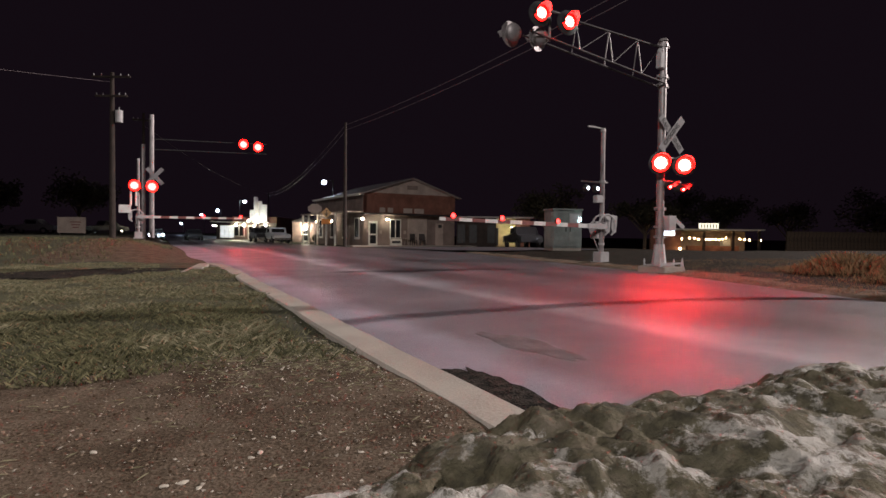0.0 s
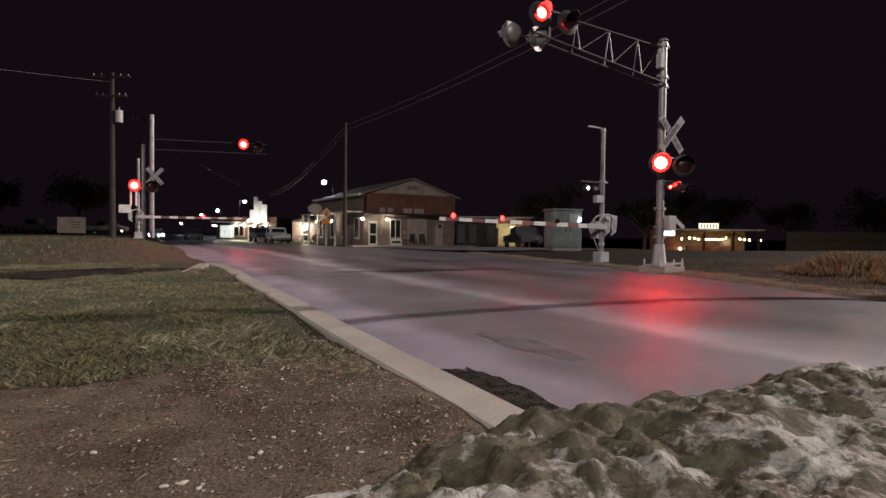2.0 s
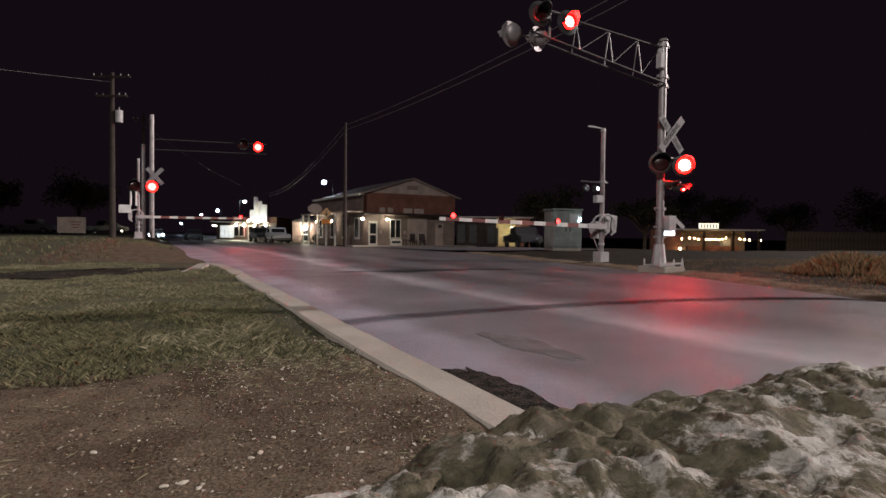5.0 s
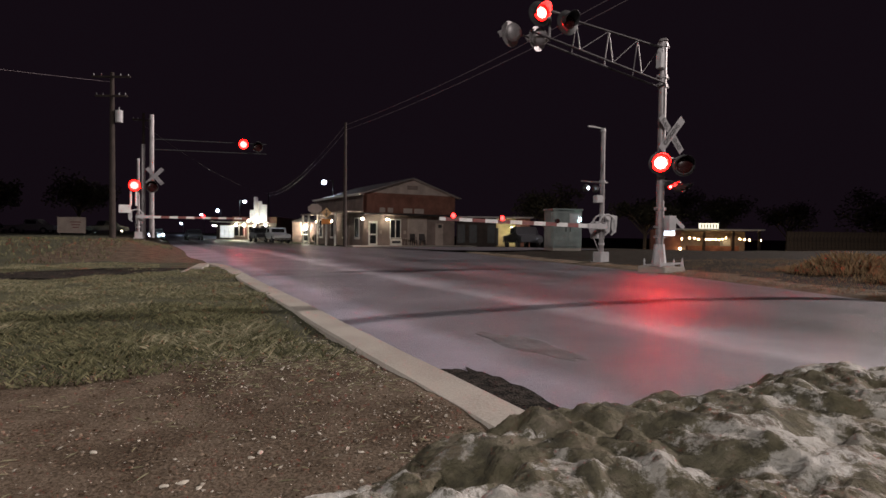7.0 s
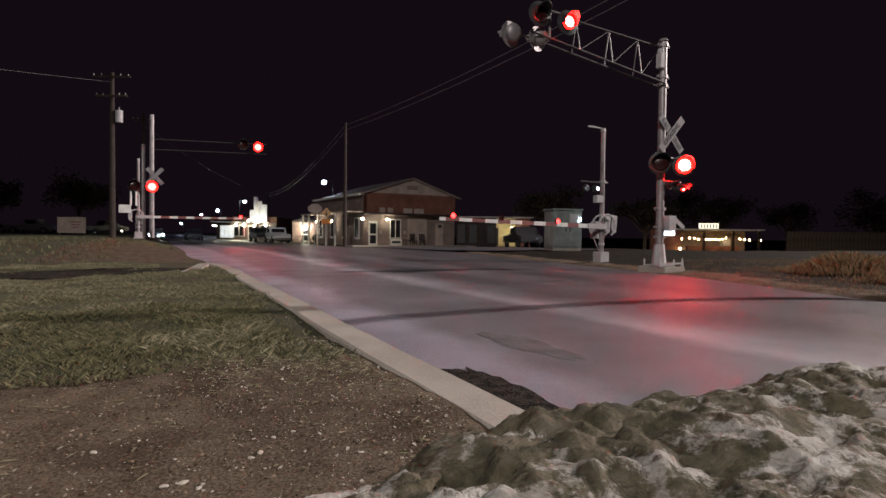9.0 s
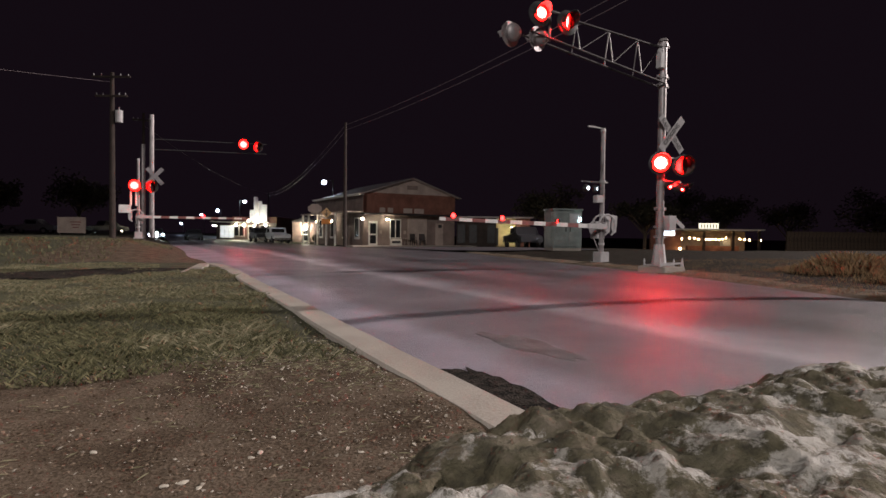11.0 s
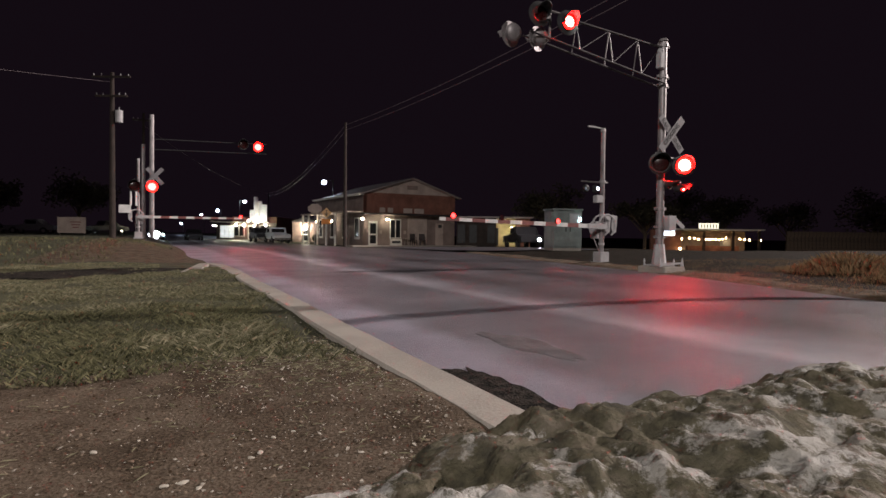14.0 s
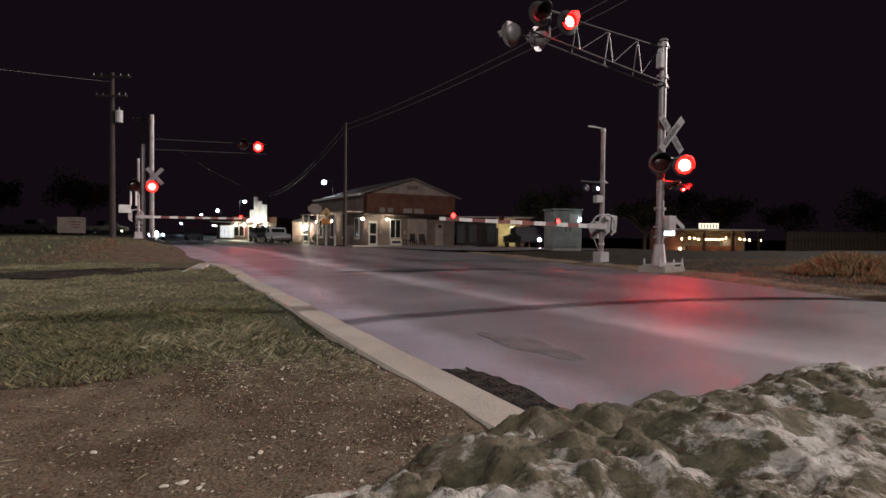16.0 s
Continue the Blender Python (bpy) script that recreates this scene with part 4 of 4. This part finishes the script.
chair(-2.6, 49.85, 30)
chair(-1.85, 50.25, 15)
tb = thing("garden_table", Matrix.Translation((-3.25, 49.45, -0.14)), "small pale table before the hall wall", "table")
part("tabletop", bmx((rod, (0, 0, 0.6), (0, 0, 0.64), 0.3, 0.3, 16)), M["gable"], tb)
for t in (0, 2.1, 4.2):
    part("leg", bmx((rod, (0.2 * math.cos(t), 0.2 * math.sin(t), 0), (0.1 * math.cos(t), 0.1 * math.sin(t), 0.6), 0.025, 0.025, 6)), M["gable"], tb)


def shed():
    """Low dark lean-to beside the hall, with a lit yellow entrance."""
    th = thing("annexe", Matrix.Translation((1.2, 53.2, -0.25)), "low dark annexe with a lit yellow entrance", "building")
    part("wall", bmx((box, (1.9, 0.1, 1.35), (3.7, 0.2, 2.7))), M["wood"], th, "dark board wall")
    for x in (0.5, 1.6, 3.3):
        part("shutter", bmx((box, (x, -0.03, 1.2), (0.7, 0.06, 1.7))), M["dark"], th)
    part("roof", bmx((box, (3.5, 0.9, 2.78), (7.4, 2.6, 0.12))), M["roof"], th)
    part("porch_wall", bmx((box, (4.75, 1.2, 1.35), (2.0, 0.2, 2.7))), M["yellow"], th, "yellow painted wall")
    part("porch_wall", bmx((box, (6.4, 1.0, 1.35), (1.3, 0.6, 2.7))), M["brick"], th)
    door(th, 4.5, 0.05, 0.9, 2.05, 1.1, False, "yellow")
    part("door_panel", bmx((box, (3.88, 1.05, 0.95), (0.4, 0.08, 1.7))), M["dark"], th)
    part("lamp_bracket", bmx((rod, (4.6, 1.05, 2.75), (5.25, 0.3, 1.95), 0.03, 0.03, 6)), M["trimw"], th)
    wall_lamp(th, 5.25, 0.2, 1.80, 0.12, "warm")


shed()


def bungalow():
    th = thing("signal_cabinet", rpose(*at(0.2105, 29.5), 0.12, -16), "tall silver metal railway signal cabinet", "cabinet")
    part("body", bmx((box, (0, 0, 1.05), (1.55, 1.3, 1.95))), M["tank"], th, bevel=0.03)
    part("roof", bmx((box, (0, 0, 2.06), (1.68, 1.42, 0.08))), M["tank"], th, bevel=0.02)
    part("plinth", bmx((box, (0, 0, 0.03), (1.5, 1.25, 0.14))), M["concrete"], th)
    for x in (-0.38, 0.38):
        d = part("door", bmx((box, (x, -0.67, 1.05), (0.70, 0.04, 1.75))), M["tank"], th, bevel=0.01)
        part("handle", bmx((box, (x * 0.3, -0.71, 1.05), (0.04, 0.05, 0.22))), M["dark"], d)
        for k in range(4):
            part("louvre", bmx((box, (x, -0.70, 0.35 + 0.06 * k), (0.4, 0.02, 0.03))), M["tank"], d)
    part("side_door", bmx((box, (-0.80, 0, 1.05), (0.04, 1.0, 1.75))), M["tank"], th, bevel=0.01)
    part("service_light", bmx((ball, (0.62, -0.74, 1.55), 0.07, 10)), M["service"], th, "small bluish service light", smooth=True)
    # pale plate painted where the service light brightens the door; no window
    part("bright_panel", bmx((box, (0.40, -0.70, 1.60), (0.60, 0.02, 0.50))), M["pale"], th)


bungalow()


def theatre():
    th = thing("white_shopfront", Matrix.Translation((-28.6, 84, -0.3)), "floodlit white stepped shopfront with wall lamps", "building")
    bm = bmesh.new()
    prism(bm, [(0.0, 2.6), (0.0, 4.5), (0.6, 4.5), (0.6, 6.4), (1.15, 6.4), (1.15, 5.8), (1.75, 5.8), (1.75, 5.3), (2.5, 5.3), (2.5, 2.6)], 0.3)
    part("parapet", bm, M["white"], th, "white stepped parapet")
    part("tower_panel", bmx((box, (1.15, -0.3, 4.0), (0.5, 0.25, 3.2))), M["trimw"], th)
    part("wall", bmx((box, (0.5, 0.1, 1.3), (6.8, 0.3, 2.6))), M["plaster"], th)
    part("body", bmx((box, (0.5, 6, 1.8), (6.6, 11, 3.4))), M["brick"], th)
    part("canopy", bmx((box, (-1.2, -0.9, 2.65), (8.0, 1.8, 0.14))), M["trimw"], th, "pale canopy")
    for x in (-1.8, -0.6, 0.9, 2.6):
        wall_lamp(th, x, -0.9, 2.2, 0.13)
    for x in (0.3, 1.1, 1.8):
        part("flood_lamp", bmx((ball, (x, -1.55, 2.88), 0.13, 10)), M["flood"], th, "small upward floodlight", smooth=True)
    door(th, 0.2, 0, 1.0, 2.2, -0.06)
    window(th, -1.6, 0.6, 1.6, 1.6, y=-0.06)
    window(th, 2.2, 0.6, 1.4, 1.6, y=-0.06)
    part("poster", bmx((box, (-0.75, -0.1, 1.3), (0.5, 0.04, 1.2))), M["redpaint"], th)
    part("side_room", bmx((box, (-4.0, 3, 1.2), (2.2, 5.4, 2.4))), M["wood"], th)
    bay = part("shop_window", bmx((box, (-3.3, -0.22, 1.25), (2.0, 0.06, 1.7))), M["shoplit"], th, "brightly lit shop window")
    for x in (-4.3, -3.63, -2.97, -2.3):
        part("mullion", bmx((box, (x, -0.28, 1.25), (0.10, 0.08, 1.8))), M["trimw"], bay)
    for z in (0.35, 1.3, 2.12):
        part("mullion", bmx((box, (-3.3, -0.285, z), (2.1, 0.07, 0.09))), M["trimw"], bay)
    for x in (-5.4, -4.4):
        part("strip_lamp", bmx((box, (x, 0.4, 2.1), (0.5, 0.06, 0.08))), M["flood"], th, "thin lit strip lamp")
    part("pavement", bmx((box, (-2.0, -2.2, 0.05), (11, 3.0, 0.14))), M["concrete"], th)


theatre()


def small_house():
    th = thing("small_house", Matrix.Translation((-18.0, 76, -0.3)), "small pale house with a bright porch lamp", "building")
    part("wall", bmx((box, (0, 0, 1.3), (3.4, 4, 2.6))), M["plaster"], th)
    bm = bmesh.new()
    prism(bm, [(-2.0, 2.55), (0, 3.3), (2.0, 2.55)], 4.6)
    part("roof", bm, M["dark"], th)
    door(th, 0.1, 0, 0.9, 2.05, -2.0)
    wall_lamp(th, 0.0, -2.5, 1.85, 0.3)
    part("hedge", bmx((ball, (1.8, -2.8, 0.5), 0.6, 10, (1.2, 0.8, 0.9))), M["turf"], th)


small_house()


def sign_post():
    th = thing("road_sign", Matrix.Translation((-0.206 * 47, 47, -0.22)), "yellow diamond pedestrian warning sign with an orange plate", "road sign")
    part("post", bmx((rod, (0, 0.03, 0), (0, 0.03, 2.9), 0.03, 0.03, 8)), M["steel"], th)
    part("diamond", bmx((box, (0, 0, 2.75), (0.62, 0.012, 0.62), Euler((0, radians(45), 0)).to_matrix())), M["signy"], th, "orange-yellow diamond")
    part("figure", bmx((box, (0.0, -0.012, 2.72), (0.07, 0.008, 0.3)), (ball, (0.01, -0.012, 2.93), 0.05, 8, (1, 0.2, 1)), (box, (0.06, -0.012, 2.62), (0.05, 0.008, 0.25), Euler((0, 0.5, 0)).to_matrix()), (box, (-0.06, -0.012, 2.62), (0.05, 0.008, 0.25), Euler((0, -0.5, 0)).to_matrix())), M["lettering"], th, "dark walking symbol")
    part("plate", bmx((box, (0, -0.01, 2.03), (0.78, 0.012, 0.42))), M["signo"], th, "orange plate")
    t2 = thing("stop_sign", Matrix.Translation((-0.2285 * 47, 47.4, -0.22)), "back of an octagonal stop sign on a post", "road sign")
    part("post", bmx((rod, (0, 0.03, 0), (0, 0.03, 3.2), 0.03, 0.03, 8)), M["steel"], t2)
    bm = bmesh.new()
    prism(bm, [(0.62 * math.cos(radians(22.5 + 45 * i)), 3.1 + 0.42 * math.sin(radians(22.5 + 45 * i))) for i in range(8)], 0.02)
    part("plate", bm, M["gable"], t2, "bare metal octagon")


sign_post()

# ---- vehicles ----


def vehicle(x, y, z, rz, paint, label, kind="pickup", tail=False, head=False):
    th = thing("pickup_truck" if kind == "pickup" else "car", Matrix.Translation((x, y, z)) @ pose(0, 0, 0, 0, 0, rz), label, "pickup truck" if kind == "pickup" else "car")
    bm = bmesh.new()
    if kind == "pickup":
        prism(bm, [(-2.7, 0.5), (-2.75, 1.0), (-0.5, 1.08), (-0.35, 1.75), (0.9, 1.78), (1.45, 1.12), (2.6, 1.0), (2.72, 0.5)], 1.85)
    else:
        prism(bm, [(-2.2, 0.4), (-2.25, 0.9), (-1.5, 1.0), (-0.9, 1.45), (0.5, 1.48), (1.2, 0.98), (2.1, 0.85), (2.2, 0.4)], 1.72)
    part("body", bm, M[paint], th, bevel=0.06)
    r = 0.40 if kind == "pickup" else 0.33
    for wx in (-1.65, 1.65) if kind == "pickup" else (-1.35, 1.35):
        for s in (-0.86, 0.86):
            w = part("wheel", bmx((rod, (wx, s - 0.11, r), (wx, s + 0.11, r), r, r, 18)), M["tyre"], th, "black tyre")
            part("rim", bmx((rod, (wx, s - 0.12, r), (wx, s + 0.12, r), r * 0.55, r * 0.55, 12)), M["chrome"], w)
    xs = (-0.28, 0.85) if kind == "pickup" else (-0.85, 0.6)
    zz = 1.42 if kind == "pickup" else 1.22
    for s in (-0.9, 0.9) if kind == "pickup" else (-0.85, 0.85):
        part("side_glass", bmx((box, (sum(xs) / 2, s, zz), (xs[1] - xs[0], 0.06, 0.42))), M["glass"], th)
    part("rear_glass", bmx((box, (xs[0] - 0.22, 0, zz), (0.1, 1.4, 0.4))), M["glass"], th)
    part("bumper", bmx((box, (-2.75 if kind == "pickup" else -2.25, 0, 0.52), (0.12, 1.8, 0.2))), M["chrome"], th)
    for s in (-0.75, 0.75):
        if tail:
            part("tail_light", bmx((box, (-2.76, s, 0.88), (0.06, 0.16, 0.3))), M["tail"], th, "lit red tail light")
        if head:
            part("headlight", bmx((ball, (2.65 if kind == "pickup" else 2.15, s, 0.72), 0.11, 10)), M["head"], th, "bright headlight", smooth=True)
    return th


vehicle(-18.9, 64.5, -0.33, 119, "truckw", "white pickup truck standing at the kerb", tail=False)
vehicle(-21.9, 68.0, -0.33, 118, "cardark", "dark pickup truck parked at the shopfront")
waiting = vehicle(-36.1, 71, -0.3, -58, "cardark", "dark car waiting at the far gate with headlights on", "car", head=True)
vehicle(-33.0, 75, -0.3, -60, "cardark", "dark car in the waiting queue", "car")
vehicle(-50, 69, 0.36, 10, "carsil", "silver pickup truck parked on the far verge")
vehicle(-55, 68, 0.36, -170, "cardark", "dark car parked on the far verge", "car")
vehicle(-43.0, 72, 0.36, 60, "cardark", "dark pickup truck parked behind the sign board")
yard = vehicle(6.62, 47.5, -0.2, -81, "cardark", "dark pickup truck in the yard beside the annexe")
lights = part("headlight", bmx((rod, (0, -0.08, 0), (0, 0.08, 0), 0.12, 0.12, 14)), [M["dark"], M["head"]], yard, "headlight that comes on")
for poly in lights.data.polygons:
    poly.material_index = 1 if poly.normal.y < -0.5 else 0
# added glowing disc, larger than any lamp, for the glare of the headlights
flare = part("headlight_glare", bmx((rod, (0, -0.012, 0), (0, 0.012, 0), 0.40, 0.40, 20)), [M["dark"], M["head"]], waiting, "oversized glowing disc for the headlight glare")
for poly in flare.data.polygons:
    poly.material_index = 1 if poly.normal.y < -0.5 else 0

sb = thing("notice_board", Matrix.Translation((-0.655 * 46, 46, 0.4)), "large white board on posts at the far verge", "sign board")
part("board", bmx((box, (0, 0, 0.85), (2.3, 0.08, 1.3))), M["gable"], sb, bevel=0.01)
for k in range(3):
    part("writing_bar", bmx((box, (0.35, -0.05, 1.1 - 0.22 * k), (0.9 - 0.2 * k, 0.01, 0.08))), M["redpaint"], sb)
for x in (-1.0, 1.0):
    part("post", bmx((box, (x, 0.08, 0.6), (0.1, 0.08, 1.2))), M["wood"], sb)

# ---- the stand with string lights, the fence and the trees ----


def stand():
    th = thing("food_stand", Matrix.Translation((24.4, 60, -1.0)), "open-fronted stand with warm bulbs and a lit roof sign", "building")
    part("back_wall", bmx((box, (4.2, 1.6, 1.3), (8.2, 0.2, 2.6))), M["plaster"], th, "warm lit wall")
    part("roof", bmx((box, (4.2, 0.2, 2.72), (9.2, 3.4, 0.14))), M["trimw"], th, "thin pale flat roof")
    for x in (0.0, 2.6, 5.6, 8.3):
        part("post", bmx((box, (x, -1.3, 1.3), (0.22, 0.22, 2.6))), M["wood"], th)
    part("counter", bmx((box, (4.2, 0.2, 0.5), (5.4, 0.5, 1.0))), M["brick"], th)
    part("roof_sign", bmx((box, (3.0, -1.4, 3.05), (2.0, 0.12, 0.62))), M["signlit"], th, "white lit sign box")
    for k in range(6):
        part("writing_bar", bmx((box, (2.25 + 0.3 * k, -1.48, 3.05), (0.09, 0.02, 0.42))), M["lettering"], th)
    rng = random.Random(4)
    for x in (2.9, 3.25, 3.55, 3.9, 4.25, 4.6, 4.95, 1.2, 1.7, 2.1, 6.4, 6.9, 7.4, 8.6, 0.4):
        part("bulb", bmx((ball, (x, -1.1, 1.75 + rng.uniform(-0.1, 0.12)), 0.075, 8)), M["amber"], th, "warm bulb", smooth=True)
    part("fridge", bmx((box, (6.0, 1.1, 0.9), (0.8, 0.6, 1.8))), M["white"], th)
    t2 = thing("window_display", Matrix.Translation((22.0, 56, -1.0)), "small shed with a bluish lit window", "building")
    part("wall", bmx((box, (0, 0.2, 1.3), (3.0, 0.3, 2.6))), M["brick"], t2)
    part("bright_panel", bmx((box, (0.35, 0.02, 2.3), (1.0, 0.06, 0.5))), M["peep"], t2, "bluish lit window")
    for k in range(4):
        part("bar", bmx((box, (0.0 + 0.22 * k, -0.03, 2.3), (0.07, 0.04, 0.55))), M["dark"], t2)
    part("path_lamp", bmx((ball, (1.25, -0.4, 0.75), 0.12, 8)), M["amber"], t2, "small warm path lamp")
    part("path_lamp_post", bmx((rod, (1.25, -0.4, 0), (1.25, -0.4, 0.7), 0.03, 0.03, 6)), M["dark"], t2)


stand()


def fence(x0, y0, x1, y1, h):
    L = math.hypot(x1 - x0, y1 - y0)
    th = thing("board_fence", Matrix.Translation((x0, y0, -0.95)) @ pose(0, 0, 0, 0, 0, math.degrees(math.atan2(y1 - y0, x1 - x0))), "dark board fence behind the dry grass", "fence")
    n = int(L / 0.32)
    bm = bmesh.new()
    box(bm, (0, 0, h / 2), (0.29, 0.03, h))
    first = part("board", bm, M["bark"], th)
    first.matrix_basis = pose(0.16, 0, 0)
    for i in range(1, n):
        ob = new("board", first.data)
        ob.parent = th
        ob.matrix_basis = pose(0.16 + 0.32 * i, 0, -0.05 * random.random())
    for z in (0.4, h - 0.4):
        part("rail", bmx((box, (L / 2, 0.05, z), (L, 0.06, 0.1))), M["wood"], th)


fence(31.5, 52, 58, 49, 2.5)


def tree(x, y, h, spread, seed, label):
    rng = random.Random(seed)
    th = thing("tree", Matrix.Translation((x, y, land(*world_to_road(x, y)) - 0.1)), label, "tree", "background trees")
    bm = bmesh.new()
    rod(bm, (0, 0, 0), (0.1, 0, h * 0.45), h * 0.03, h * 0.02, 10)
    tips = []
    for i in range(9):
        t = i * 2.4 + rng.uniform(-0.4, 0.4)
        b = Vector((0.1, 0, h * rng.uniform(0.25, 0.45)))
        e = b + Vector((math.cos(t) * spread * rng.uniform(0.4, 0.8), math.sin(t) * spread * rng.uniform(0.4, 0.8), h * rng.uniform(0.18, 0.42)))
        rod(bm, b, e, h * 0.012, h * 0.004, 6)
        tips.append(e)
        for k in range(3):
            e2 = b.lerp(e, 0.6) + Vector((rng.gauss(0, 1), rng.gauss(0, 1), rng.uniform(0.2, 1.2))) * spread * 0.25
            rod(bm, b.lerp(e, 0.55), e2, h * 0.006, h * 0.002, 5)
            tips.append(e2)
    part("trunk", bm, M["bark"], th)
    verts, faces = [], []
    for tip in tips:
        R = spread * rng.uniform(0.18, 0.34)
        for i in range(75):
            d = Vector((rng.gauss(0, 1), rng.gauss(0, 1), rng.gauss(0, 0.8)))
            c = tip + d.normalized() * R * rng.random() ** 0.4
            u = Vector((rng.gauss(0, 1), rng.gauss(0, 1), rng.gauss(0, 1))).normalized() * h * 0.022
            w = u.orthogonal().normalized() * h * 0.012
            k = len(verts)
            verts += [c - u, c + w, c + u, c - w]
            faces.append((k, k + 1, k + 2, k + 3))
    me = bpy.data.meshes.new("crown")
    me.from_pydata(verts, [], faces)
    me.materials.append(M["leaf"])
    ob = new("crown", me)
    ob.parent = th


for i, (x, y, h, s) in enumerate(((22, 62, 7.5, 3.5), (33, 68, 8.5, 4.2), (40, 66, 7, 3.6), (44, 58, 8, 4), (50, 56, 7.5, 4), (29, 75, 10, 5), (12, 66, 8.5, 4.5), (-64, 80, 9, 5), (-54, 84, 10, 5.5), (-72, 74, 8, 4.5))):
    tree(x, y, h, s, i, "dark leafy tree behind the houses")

# ---- loose stones on the dirt ----


def stone(n, a, size, seed):
    rng = random.Random(seed)
    bm = bmesh.new()
    bmesh.ops.create_icosphere(bm, subdivisions=2, radius=1)
    for v in bm.verts:
        k = 1 + 0.35 * noise.noise(v.co * 1.3 + Vector((seed, 0, 0)))
        v.co = Vector((v.co.x * size * k * rng.uniform(0.97, 1.03) * 1.3, v.co.y * size * 0.8 * k, v.co.z * size * 0.42 * k))
    tagged(part("stone", bm, M["pebble"], m=rpose(n, a, land(n, a) + 0.10 + size * 0.1, rng.uniform(0, 180))), "small pale flat stone lying on the dirt", "stone", "loose stones")


for k, (n, a, size) in enumerate(((0.01, 1.78, 0.011), (0.06, 1.78, 0.013), (0.10, 1.73, 0.010), (-0.19, 2.11, 0.012), (0.35, 1.98, 0.009), (0.29, 1.88, 0.011), (0.26, 1.86, 0.009), (0.42, 2.0, 0.008), (0.58, 1.73, 0.008), (0.68, 1.62, 0.008), (0.84, 3.37, 0.014))):
    stone(n, a, size, k)

# ---- what moves ----


def beats(side):
    """Times at which a light of this side starts to show or to hide: it turns half round within a tenth of a second."""
    out = []
    for k in range(14):
        tr, tl = 1.2305 * k, 0.57 + 1.2333 * k
        if k == 13:
            tr = 15.94
        if side == "R":
            out += [(tr - 0.1, 1), (tl - 0.04 - 0.03 * (k == 6), 0)]
        else:
            out += [(tr - 0.05 + 0.05 * (k == 0), 0), (tl - 0.06, 1)]
    return out


def turning(lens, side):
    base = lens.matrix_basis.copy()
    rows, angle, last = [(0.0, base)], 0.0, 0
    for t, lit in beats(side):
        f = max(round(t * FPS), 0)
        if f + 3 > 16 * FPS or t < -0.01:
            continue
        if f > last:
            rows.append((f / FPS, base @ pose(0, 0, 0, 0, 0, angle)))
        for i in (1, 2, 3):
            angle += 60
            rows.append(((f + i) / FPS, base @ pose(0, 0, 0, 0, 0, angle)))
        last = f + 3
    if last < 16 * FPS:
        rows.append((16.0, base @ pose(0, 0, 0, 0, 0, angle)))
    walk(lens, rows)


def motions():
    for lens, side in MOVING:
        turning(lens, side)
    # the car in the yard turns its light on at about 13.6 s
    m = pose(2.74, 0.55, 0.74, 0, 0, 91)
    walk(lights, [(0, m @ pose(0, 0, 0, 0, 0, 180)), (13.6, m @ pose(0, 0, 0, 0, 0, 180)), (13.7, m @ pose(0, 0, 0, 0, 0, 120)), (13.8, m @ pose(0, 0, 0, 0, 0, 60)), (13.9, m), (16.0, m)])
    # the waiting car's added glare disc swings towards the camera and away again
    m = pose(2.3, 0.0, 0.78, 0, 0, 90)
    swing = ((0, 100), (4, 100), (8, 96), (10, 86), (11.5, 66), (13, 55), (14, 30), (14.5, 5), (15, 5), (15.5, 45), (16, 60))
    walk(flare, [(t, m @ pose(0, 0, 0, 0, 0, g)) for t, g in swing])


motions()
